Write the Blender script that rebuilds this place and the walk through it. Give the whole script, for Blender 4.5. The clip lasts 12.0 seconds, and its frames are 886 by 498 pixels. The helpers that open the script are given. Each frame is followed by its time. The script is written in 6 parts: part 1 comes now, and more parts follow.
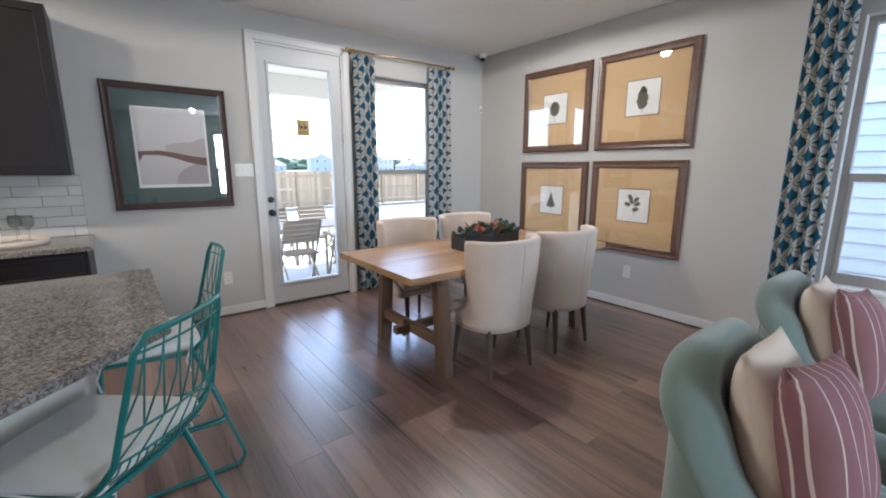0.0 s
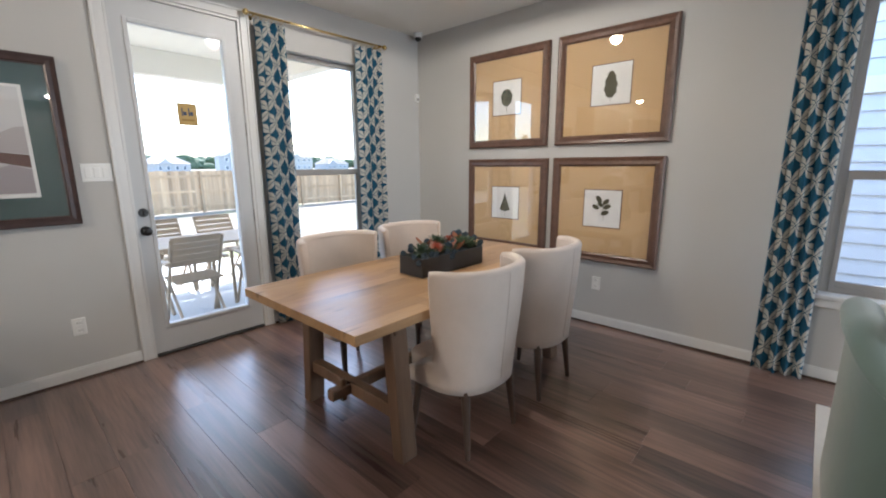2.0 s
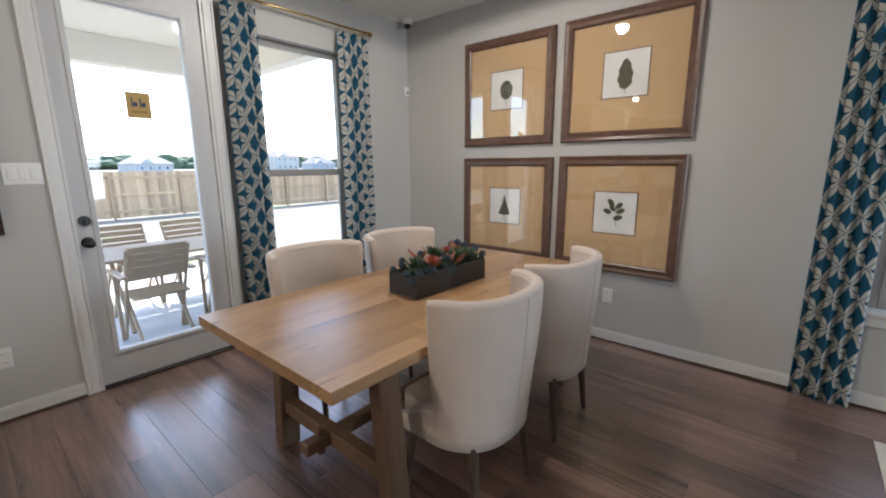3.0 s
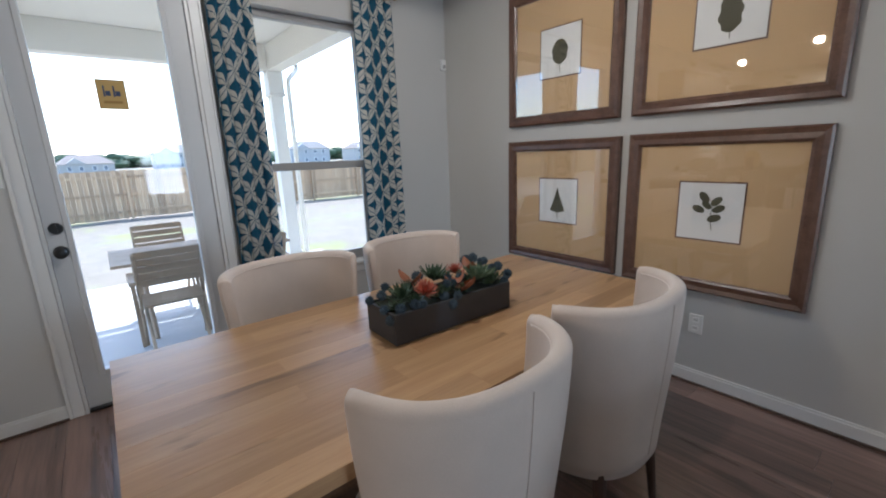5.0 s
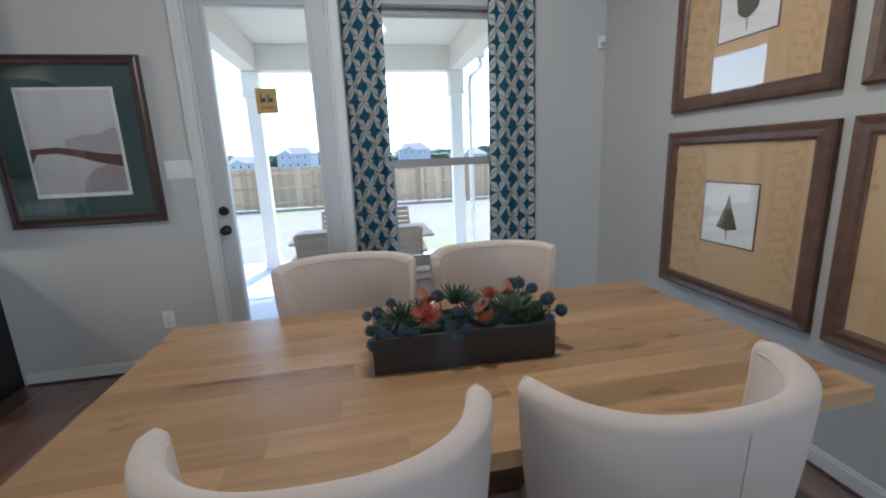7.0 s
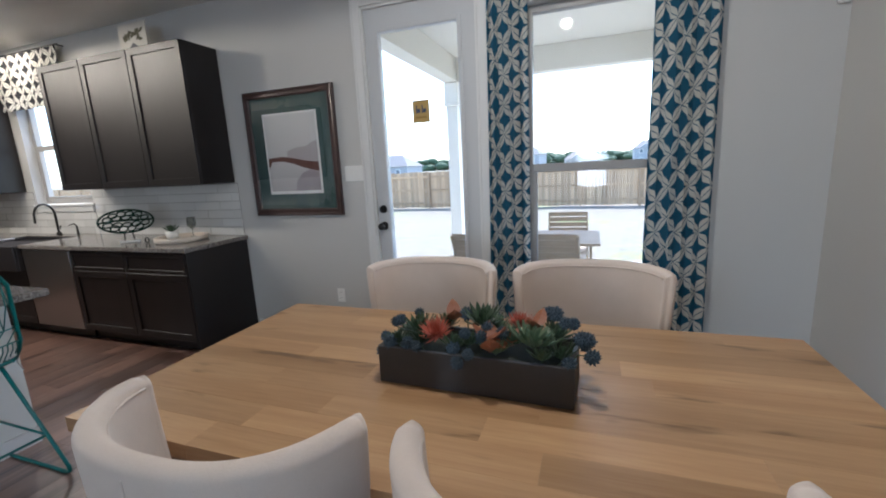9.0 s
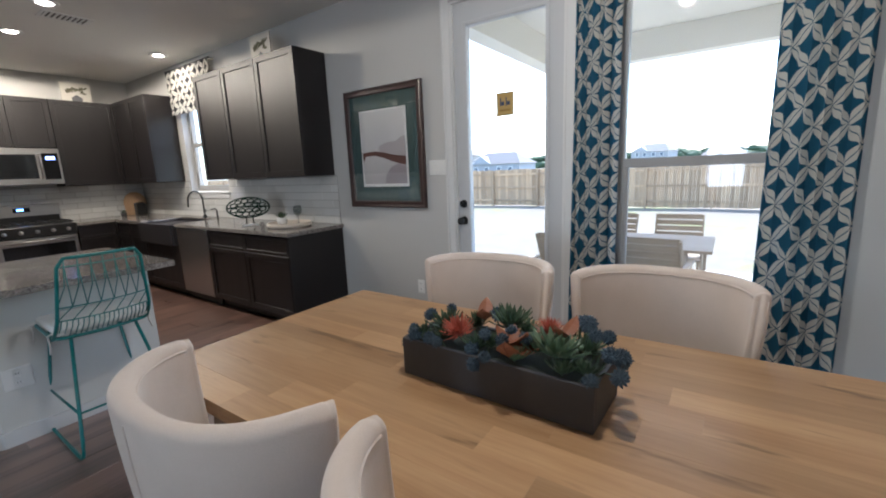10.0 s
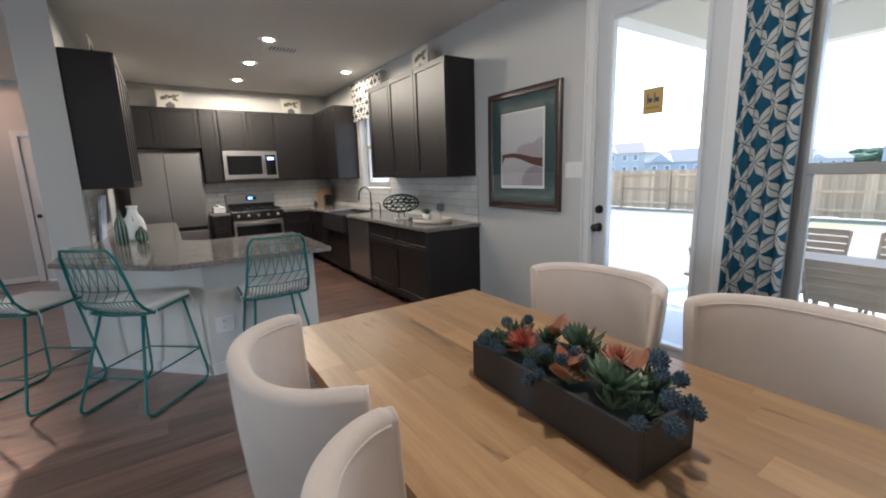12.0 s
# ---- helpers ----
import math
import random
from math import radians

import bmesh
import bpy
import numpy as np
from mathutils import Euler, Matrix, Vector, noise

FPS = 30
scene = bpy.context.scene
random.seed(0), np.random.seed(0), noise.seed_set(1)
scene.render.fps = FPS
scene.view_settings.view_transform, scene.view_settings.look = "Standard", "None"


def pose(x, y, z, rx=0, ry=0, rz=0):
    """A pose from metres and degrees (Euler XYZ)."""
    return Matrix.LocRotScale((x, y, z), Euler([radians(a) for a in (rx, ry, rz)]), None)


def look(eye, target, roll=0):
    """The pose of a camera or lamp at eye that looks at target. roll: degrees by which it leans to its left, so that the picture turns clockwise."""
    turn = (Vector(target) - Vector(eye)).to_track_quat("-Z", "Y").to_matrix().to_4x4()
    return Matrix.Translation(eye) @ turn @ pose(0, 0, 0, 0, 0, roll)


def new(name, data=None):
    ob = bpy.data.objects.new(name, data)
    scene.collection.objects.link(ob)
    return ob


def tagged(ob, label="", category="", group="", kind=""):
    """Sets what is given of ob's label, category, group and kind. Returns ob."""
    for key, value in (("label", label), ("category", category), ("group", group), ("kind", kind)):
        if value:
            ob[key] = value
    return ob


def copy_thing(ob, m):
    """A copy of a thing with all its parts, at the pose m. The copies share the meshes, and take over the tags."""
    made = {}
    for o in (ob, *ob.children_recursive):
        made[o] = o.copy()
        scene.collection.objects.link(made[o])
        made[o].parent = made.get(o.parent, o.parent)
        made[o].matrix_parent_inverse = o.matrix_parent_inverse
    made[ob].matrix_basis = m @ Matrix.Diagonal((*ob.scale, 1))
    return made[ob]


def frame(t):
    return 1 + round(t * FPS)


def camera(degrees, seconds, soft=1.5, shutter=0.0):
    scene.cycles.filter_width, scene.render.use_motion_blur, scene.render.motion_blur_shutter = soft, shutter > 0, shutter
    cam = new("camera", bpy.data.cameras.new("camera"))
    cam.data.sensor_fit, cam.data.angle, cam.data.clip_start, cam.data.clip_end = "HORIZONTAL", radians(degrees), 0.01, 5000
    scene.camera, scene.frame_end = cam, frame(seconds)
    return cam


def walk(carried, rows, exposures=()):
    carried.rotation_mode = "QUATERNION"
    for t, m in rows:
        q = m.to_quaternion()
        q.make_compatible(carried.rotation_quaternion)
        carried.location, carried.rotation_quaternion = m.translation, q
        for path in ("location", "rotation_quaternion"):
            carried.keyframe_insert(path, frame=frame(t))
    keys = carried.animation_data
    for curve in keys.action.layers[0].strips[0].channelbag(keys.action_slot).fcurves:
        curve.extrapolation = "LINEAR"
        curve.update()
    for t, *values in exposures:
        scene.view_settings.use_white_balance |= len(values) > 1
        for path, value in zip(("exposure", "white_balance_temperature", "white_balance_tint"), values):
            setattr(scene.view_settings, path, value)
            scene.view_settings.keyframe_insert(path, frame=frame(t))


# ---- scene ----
cam = camera(93.5, 12.0, soft=2.0)
PATH = [
    (0, (0.123, 0.246, 1.398), (1.323, 1.799, 1.014), 0.1),
    (0.5, (0.209, 0.443, 1.399), (1.491, 1.928, 1.008), -0.1),
    (1, (0.277, 0.652, 1.403), (1.627, 2.076, 1.013), -0.2),
    (1.5, (0.4, 0.815, 1.403), (1.81, 2.18, 1.017), -0.2),
    (2, (0.524, 0.963, 1.409), (1.981, 2.274, 1.013), -0.3),
    (2.5, (0.656, 1.124, 1.41), (2.151, 2.391, 1.013), -0.3),
    (4.5, (1.302, 1.497, 1.398), (2.677, 2.88, 0.954), -1.7),
    (5, (1.507, 1.5, 1.404), (2.737, 3.012, 0.954), -2.2),
    (5.5, (1.688, 1.473, 1.394), (2.75, 3.109, 0.952), -2.6),
    (6, (1.865, 1.512, 1.394), (2.728, 3.259, 0.946), -2.7),
    (6.5, (2.041, 1.528, 1.389), (2.65, 3.38, 0.943), -2.5),
    (7, (2.231, 1.496, 1.379), (2.586, 3.417, 0.949), -2.4),
    (9, (2.822, 1.615, 1.379), (2.159, 3.463, 0.997), -2.9),
    (9.5, (2.938, 1.673, 1.363), (2.033, 3.417, 0.989), -2.7),
    (10, (3.011, 1.759, 1.353), (1.889, 3.372, 0.979), -2.4),
    (10.5, (3.105, 1.828, 1.373), (1.776, 3.274, 0.998), -2.3),
    (11, (3.179, 1.869, 1.369), (1.706, 3.171, 0.999), -2.0),
    (11.5, (3.193, 1.897, 1.381), (1.613, 3.066, 1.011), -2.0),
    (12, (3.209, 1.912, 1.381), (1.562, 2.989, 1.022), -1.8),
]
walk(cam, [(t, look(eye, target, roll)) for t, eye, target, roll in PATH], [(0, 3.05, 5650, 9), (2.5, 2.76, 6000, 9), (5.5, 2.28, 5500, 8), (7.2, 2.34, 5400, 6), (9.0, 2.46, 5550, 8), (12, 2.62, 5750, 8)])

# ---- world, sun, large lights ----
world = bpy.data.worlds.new("sky")
scene.world = world
world.use_nodes = True
wn = world.node_tree
sky = wn.nodes.new("ShaderNodeTexSky")
sky.sky_type = "NISHITA"
sky.sun_disc = False
SUN_EL, SUN_AZ = 55.0, 14.0          # degrees above the horizon, clockwise from +y
sky.sun_elevation, sky.sun_rotation = radians(SUN_EL), radians(SUN_AZ)
wn.links.new(sky.outputs[0], wn.nodes["Background"].inputs[0])
wn.nodes["Background"].inputs[1].default_value = 0.15
sun = new("sun", bpy.data.lights.new("sun", "SUN"))
sun.data.energy, sun.data.angle, sun.data.color = 2.0, radians(0.5), (1.0, 0.95, 0.87)
sd = Vector((math.sin(radians(SUN_AZ)) * math.cos(radians(SUN_EL)), math.cos(radians(SUN_AZ)) * math.cos(radians(SUN_EL)), math.sin(radians(SUN_EL))))
sun.matrix_world = look(sd * 30, (0, 0, 0))


def window_light(name, x, y, z, w, h, target, power, col=(0.86, 0.93, 1.0)):
    """Sky light in a window's opening."""
    ob = new(name, bpy.data.lights.new(name, "AREA"))
    ob.data.shape, ob.data.size, ob.data.size_y, ob.data.energy, ob.data.color = "RECTANGLE", w, h, power, col
    ob.matrix_world = look((x, y, z), target)
    return ob


WX, WY, CEIL = 4.07, 4.52, 2.80        # window wall with the pictures, wall with the door, ceiling
BX = -4.52                             # kitchen's back wall
SY = -4.8                              # wall behind
window_light("sky_light", 2.85, SY - 0.2, 1.45, 0.9, 1.7, (2, 0, 1.0), 22)
CANS = [(-1.63, 3.00), (-2.68, 2.98), (-3.72, 2.98), (-2.61, 4.20), (2.56, 2.86), (1.78, -3.46), (-4.2, -0.3)]
for cx, cy in CANS:
    ob = new("can_light", bpy.data.lights.new("can_light", "SPOT"))
    if cx < -1 and cy < 0.5:
        ob.data.energy, ob.data.color = 6, (1.0, 0.52, 0.32)
    elif cx < -1:
        ob.data.energy, ob.data.color = 4 if cy > 4 else 12, (1.0, 0.82, 0.62)
    else:
        ob.data.energy, ob.data.color = 11 if cy > 2 else 7, (1.0, 0.88, 0.74)
    ob.data.spot_size, ob.data.spot_blend, ob.data.shadow_soft_size = radians(176), 0.12, 0.055
    ob.matrix_world = pose(cx, cy, CEIL - 0.03)

# ---- materials ----


class N:
    """A material's node tree in a few words."""

    def __init__(self, name):
        self.m = bpy.data.materials.new(name)
        self.m.use_nodes = True
        self.t = self.m.node_tree
        self.b = self.t.nodes["Principled BSDF"]
        self.out = self.t.nodes["Material Output"]

    def add(self, kind, **kw):
        n = self.t.nodes.new("ShaderNode" + kind)
        for k, v in kw.items():
            setattr(n, k, v)
        return n

    def put(self, sock, v):
        if isinstance(v, (int, float)):
            sock.default_value = v
        elif isinstance(v, tuple):
            sock.default_value = (*v, 1.0) if len(v) == 3 and sock.type == "RGBA" else v
        else:
            self.t.links.new(v, sock)

    def math(self, op, a, b=0.0, c=0.0):
        n = self.add("Math", operation=op)
        for s, v in zip(n.inputs, (a, b, c)):
            self.put(s, v)
        return n.outputs[0]

    def coords(self, which="Object", scale=(1, 1, 1), rot=(0, 0, 0), shift=None):
        c, m = self.add("TexCoord"), self.add("Mapping")
        self.t.links.new(c.outputs[which], m.inputs[0])
        m.inputs["Scale"].default_value = scale
        m.inputs["Rotation"].default_value = rot
        if shift is not None:
            self.put(m.inputs["Location"], shift)
        return m.outputs[0]

    def noise(self, v, scale, detail=4, rough=0.6, dist=0.0):
        n = self.add("TexNoise")
        self.put(n.inputs["Vector"], v)
        n.inputs["Scale"].default_value, n.inputs["Detail"].default_value = scale, detail
        n.inputs["Roughness"].default_value, n.inputs["Distortion"].default_value = rough, dist
        return n.outputs["Fac"]

    def ramp(self, fac, *stops):
        n = self.add("ValToRGB")
        self.put(n.inputs[0], fac)
        el = n.color_ramp.elements
        while len(el) < len(stops):
            el.new(0.5)
        for e, (p, c) in zip(el, stops):
            e.position, e.color = p, (*c, 1)
        return n.outputs[0]

    def mix(self, fac, a, b, mode="MIX"):
        n = self.add("Mix", data_type="RGBA", blend_type=mode)
        self.put(n.inputs[0], fac)
        self.put(n.inputs[6], a)
        self.put(n.inputs[7], b)
        return n.outputs[2]

    def bump(self, h, strength=0.2, dist=0.01):
        n = self.add("Bump")
        n.inputs["Strength"].default_value, n.inputs["Distance"].default_value = strength, dist
        self.put(n.inputs["Height"], h)
        self.t.links.new(n.outputs[0], self.b.inputs["Normal"])

    def random(self):
        return self.add("ObjectInfo").outputs["Random"]

    def done(self, col=None, rough=None, metal=None, spec=None, **kw):
        if col is not None:
            self.put(self.b.inputs["Base Color"], col)
        if rough is not None:
            self.put(self.b.inputs["Roughness"], rough)
        if metal is not None:
            self.put(self.b.inputs["Metallic"], metal)
        if spec is not None:
            self.put(self.b.inputs["Specular IOR Level"], spec)
        for k, v in kw.items():
            self.put(self.b.inputs[k], v)
        return self.m


def plain(name, col, rough=0.5, metal=0.0, grain=40.0, vary=0.08, relief=0.05, which="Object", **kw):
    """Paint, plastic or metal with a slight unevenness of tone and relief."""
    n = N(name)
    v = n.coords(which)
    a, b = n.noise(v, grain, 5), n.noise(v, 1.7, 3)
    dark = tuple(c * (1 - vary) for c in col)
    light = tuple(min(1, c * (1 + vary)) for c in col)
    c = n.mix(n.math("MULTIPLY_ADD", a, 0.5, n.math("MULTIPLY", b, 0.5)), dark, light)
    n.bump(a, relief, 0.003)
    r = n.math("MULTIPLY_ADD", b, 0.12, rough - 0.06)
    return n.done(c, r, metal, **kw)


def wood(name, dark, light, along="x", rough=0.5, streak=14.0, piece=False, coat=0.0, tone=(0.75, 1.25), sharp=1.0, knots=0.0, stretch=0.06):
    """Long grain with knots; piece: each piece differs."""
    n = N(name)
    sc = {"x": (stretch, 1, 1), "y": (1, stretch, 1), "z": (1, 1, stretch)}[along]
    shift = None
    rnd = n.random() if piece else None
    if piece:
        cmb = n.add("CombineXYZ")
        for k in range(3):
            n.put(cmb.inputs[k], n.math("MULTIPLY", rnd, 37.0 + 11 * k))
        shift = cmb.outputs[0]
    v = n.coords("Object", sc, shift=shift)
    g = n.noise(v, streak, 6, 0.65, 0.6)
    fine = n.noise(v, streak * 9, 3, 0.6)
    big = n.noise(v, 3.0, 2)
    mid = tuple((a + b) / 2 for a, b in zip(dark, light))
    c = n.ramp(n.math("MULTIPLY_ADD", fine, 0.25, n.math("MULTIPLY_ADD", big, 0.3, n.math("MULTIPLY", g, 0.55))), (0.54 - 0.18 * sharp, dark), (0.54, mid), (0.54 + 0.18 * sharp, light))
    if piece:
        value = n.math("MULTIPLY_ADD", rnd, tone[1] - tone[0], tone[0])
        hs = n.add("HueSaturation")
        n.put(hs.inputs["Value"], value)
        n.put(hs.inputs["Color"], c)
        c = hs.outputs[0]
    if knots:
        kn = n.noise(n.coords("Object", tuple(0.30 if q < 1 else 1.5 for q in sc), shift=shift), 9.0, 3, 0.5, 0.4)
        c = n.mix(n.ramp(kn, (0.63, (0, 0, 0)), (0.70, (knots, knots, knots))), c, tuple(q * 0.35 for q in dark))
    n.bump(n.math("ADD", g, fine), 0.12, 0.002)
    return n.done(c, n.math("MULTIPLY_ADD", g, 0.2, rough - 0.1), 0.0, **({"Coat Weight": coat, "Coat Roughness": 0.34, "Coat IOR": 1.75} if coat else {}))


def cloth(name, col, scale=500.0, vary=0.12, rough=0.95, sheen=0.3):
    n = N(name)
    v = n.coords()
    weave = n.noise(v, scale, 3, 0.7)
    b = n.noise(v, 6, 4)
    c = n.mix(n.math("MULTIPLY_ADD", weave, 0.35, n.math("MULTIPLY", b, 0.65)), tuple(x * (1 - vary) for x in col), tuple(min(1, x * (1 + vary)) for x in col))
    n.bump(n.math("MULTIPLY_ADD", weave, 0.8, n.noise(v, 30, 3)), 0.4, 0.002)
    return n.done(c, rough, 0.0, 0.2, **{"Sheen Weight": sheen})


def pane_glass(name, tint=(1, 1, 1), gloss=1.0):
    """A clear sheet: it lets light through and mirrors at a glance."""
    n = N(name)
    tr, gl, fr, mx = n.add("BsdfTransparent"), n.add("BsdfGlossy"), n.add("LayerWeight"), n.add("MixShader")
    tr.inputs[0].default_value = (*tint, 1)
    gl.inputs["Roughness"].default_value = 0.015
    fr.inputs[0].default_value = 0.5
    edge = n.math("POWER", fr.outputs["Facing"], 5.0)
    n.put(mx.inputs[0], n.math("MULTIPLY", n.math("MULTIPLY_ADD", edge, 0.7, 0.035), gloss))
    n.t.links.new(tr.outputs[0], mx.inputs[1])
    n.t.links.new(gl.outputs[0], mx.inputs[2])
    n.t.links.new(mx.outputs[0], n.out.inputs[0])
    n.t.nodes.remove(n.b)
    return n.m


def glow(name, col, strength):
    n = N(name)
    return n.done((0.8, 0.8, 0.8), 0.5, **{"Emission Color": col, "Emission Strength": strength})


M = {}
M["wall"] = plain("wall_paint", (0.52, 0.515, 0.50), 0.75, grain=160, vary=0.03, relief=0.12)
M["ceiling"] = plain("ceiling_paint", (0.80, 0.79, 0.75), 0.85, grain=120, vary=0.03, relief=0.25)
M["trim"] = plain("white_trim_paint", (0.70, 0.70, 0.69), 0.35, grain=30, vary=0.03)
M["door"] = plain("white_door_paint", (0.56, 0.57, 0.58), 0.4, grain=30, vary=0.03)
M["vinyl"] = plain("window_vinyl", (0.33, 0.32, 0.305), 0.45, vary=0.03)
M["plank"] = wood("floor_plank", (0.046, 0.022, 0.0175), (0.265, 0.152, 0.116), "y", 0.30, 7, piece=True, tone=(0.74, 1.24), sharp=0.52, stretch=0.05, coat=1.0)
M["joint"] = plain("plank_joint", (0.03, 0.02, 0.018), 0.7)
M["glass"] = pane_glass("window_glass", gloss=0.5)
M["picture_glass"] = pane_glass("picture_glass", gloss=2.2)
M["stemware"] = pane_glass("stemware", (0.90, 0.92, 0.92), gloss=2.2)
M["oak"] = wood("oak_tabletop", (0.30, 0.165, 0.075), (0.53, 0.345, 0.185), "x", 0.36, 12, piece=True, tone=(0.86, 1.12), sharp=1.1, knots=0.6)
# same oak under the top, its backlit shade put into a darker colour
M["oak_leg_shaded"] = wood("oak_leg_shaded", (0.115, 0.066, 0.040), (0.215, 0.132, 0.082), "z", 0.55, 12)
M["linen"] = cloth("linen", (0.62, 0.535, 0.47), 260.0, 0.16)
M["leg"] = wood("walnut_leg", (0.05, 0.032, 0.024), (0.12, 0.08, 0.06), "z", 0.4, 20)
M["frame"] = wood("walnut_frame", (0.07, 0.036, 0.025), (0.17, 0.09, 0.06), "y", 0.35, 16)
M["kraft"] = plain("kraft_mat", (0.60, 0.42, 0.23), 0.9, grain=300, vary=0.10)
M["paper"] = plain("white_paper", (0.8, 0.8, 0.79), 0.9, grain=200, vary=0.02)
M["leafprint"] = plain("pressed_leaf", (0.10, 0.095, 0.06), 0.9, grain=120, vary=0.5)
M["green_mat"] = plain("green_mat", (0.042, 0.085, 0.083), 0.9, grain=250, vary=0.1)
M["brass"] = plain("brass", (0.62, 0.46, 0.20), 0.28, 1.0, grain=60)
M["teal"] = plain("teal_wire", (0.012, 0.16, 0.155), 0.35, 0.0, grain=60)
M["black"] = plain("black_metal", (0.02, 0.02, 0.02), 0.35, 0.3)
M["cabinet"] = wood("espresso_cabinet", (0.0058, 0.0045, 0.0050), (0.0125, 0.0096, 0.0098), "z", 0.42, 9)
M["white"] = plain("white_plastic", (0.78, 0.78, 0.76), 0.35, vary=0.02)
M["steel"] = plain("brushed_steel", (0.42, 0.41, 0.40), 0.34, 1.0, grain=90, vary=0.06)
M["planter"] = plain("charcoal_planter", (0.042, 0.042, 0.046), 0.6, grain=50, vary=0.25, relief=0.2)
M["sage"] = cloth("sage_upholstery", (0.165, 0.225, 0.205), 700, 0.08, sheen=0.5)

# ---- building blocks ----


def bm_box(x0, y0, z0, x1, y1, z1, bev=0.0, bm=None, seg=1):
    b = bmesh.new()
    bmesh.ops.create_cube(b, size=1)
    for v in b.verts:
        v.co = Vector(((x0 + x1) / 2 + v.co.x * (x1 - x0), (y0 + y1) / 2 + v.co.y * (y1 - y0), (z0 + z1) / 2 + v.co.z * (z1 - z0)))
    if bev:
        bmesh.ops.bevel(b, geom=b.edges[:], offset=bev, segments=seg, affect="EDGES", profile=0.5)
    if bm is None:
        return b
    return join(bm, b)


def join(bm, b, m=None):
    """Adds the bmesh b to bm."""
    if m is not None:
        bmesh.ops.transform(b, matrix=m, verts=b.verts)
    me = bpy.data.meshes.new("tmp")
    b.to_mesh(me)
    b.free()
    bm.from_mesh(me)
    bpy.data.meshes.remove(me)
    return bm


def bm_cyl(p, q, r0, r1=None, seg=12, caps=True, bm=None):
    """A round bar from p to q."""
    p, q = Vector(p), Vector(q)
    b = bmesh.new()
    bmesh.ops.create_cone(b, cap_ends=caps, segments=seg, radius1=r0, radius2=r0 if r1 is None else r1, depth=(q - p).length)
    m = Matrix.Translation((p + q) / 2) @ (q - p).to_track_quat("Z", "Y").to_matrix().to_4x4()
    bmesh.ops.transform(b, matrix=m, verts=b.verts)
    return b if bm is None else join(bm, b)


def bm_tube(pts, r, seg=8, closed=False, bm=None):
    """A round tube along points."""
    b = bmesh.new() if bm is None else bm
    pts = [Vector(p) for p in pts]
    n, rings = len(pts), []
    up = Vector((0.31, 0.22, 0.92))
    for i, p in enumerate(pts):
        a = pts[(i - 1) % n] if closed or i else p
        c = pts[(i + 1) % n] if closed or i < n - 1 else p
        d = (c - a).normalized()
        s = d.cross(up)
        if s.length < 0.05:
            s = d.cross(Vector((1, 0, 0)))
        s.normalize()
        t = s.cross(d)
        rings.append([b.verts.new(p + (s * math.cos(k * math.tau / seg) + t * math.sin(k * math.tau / seg)) * r) for k in range(seg)])
    for i in range(n if closed else n - 1):
        A, B = rings[i], rings[(i + 1) % n]
        for k in range(seg):
            b.faces.new((A[k], A[(k + 1) % seg], B[(k + 1) % seg], B[k]))
    if not closed:
        b.faces.new(rings[0][::-1])
        b.faces.new(rings[-1])
    return b


def bm_lathe(profile, seg=24, bm=None, at=(0, 0, 0)):
    """Turns (radius, height) pairs about z."""
    b = bmesh.new() if bm is None else bm
    rings = []
    for r, z in profile:
        rings.append([b.verts.new((at[0] + r * math.cos(k * math.tau / seg), at[1] + r * math.sin(k * math.tau / seg), at[2] + z)) for k in range(seg)])
    for A, B in zip(rings, rings[1:]):
        for k in range(seg):
            b.faces.new((A[k], A[(k + 1) % seg], B[(k + 1) % seg], B[k]))
    b.faces.new(rings[0][::-1])
    b.faces.new(rings[-1])
    return b


def bm_poly(pts, z0, z1, bm=None):
    """An upright prism over a plan."""
    b = bmesh.new() if bm is None else bm
    lo = [b.verts.new((x, y, z0)) for x, y in pts]
    hi = [b.verts.new((x, y, z1)) for x, y in pts]
    n = len(pts)
    b.faces.new(lo[::-1])
    b.faces.new(hi)
    for i in range(n):
        b.faces.new((lo[i], lo[(i + 1) % n], hi[(i + 1) % n], hi[i]))
    bmesh.ops.recalc_face_normals(b, faces=b.faces[:])
    return b


def mesh_of(name, bm, mat, smooth=False):
    me = bpy.data.meshes.new(name)
    bmesh.ops.recalc_face_normals(bm, faces=bm.faces[:])
    bm.to_mesh(me)
    bm.free()
    me.materials.append(mat)
    if smooth:
        me.shade_smooth()
    return me


def part(name, bm, mat, parent=None, label="", smooth=False):
    ob = new(name, mesh_of(name, bm, mat, smooth))
    if parent is not None:
        ob.parent = parent
    if label:
        tagged(ob, label)
    return ob


def thing(name, label, category, m=None, group="", kind=""):
    """An empty at the thing's base, for its parts."""
    ob = new(name)
    ob.empty_display_size = 0.1
    if m is not None:
        ob.matrix_world = m
    return tagged(ob, label, category, group, kind)


def structure(name, bm, mat, label, category="", smooth=False):
    return tagged(part(name, bm, mat, None, "", smooth), label, category or name.split("_")[0], kind="structure")


# ---- the large structure ----


def wall_y(name, y, t, x0, x1, holes, z1, label):
    """A wall along x with its room face at y and thickness t beyond it; holes: (x0, x1, z0, z1) from left to right."""
    bm, x = bmesh.new(), x0
    for a, b, c, d in holes:
        bm_box(x, y, 0, a, y + t, z1, bm=bm)
        if c > 0:
            bm_box(a, y, 0, b, y + t, c, bm=bm)
        bm_box(a, y, d, b, y + t, z1, bm=bm)
        x = b
    bm_box(x, y, 0, x1, y + t, z1, bm=bm)
    return structure(name, bm, M["wall"], label, "wall")


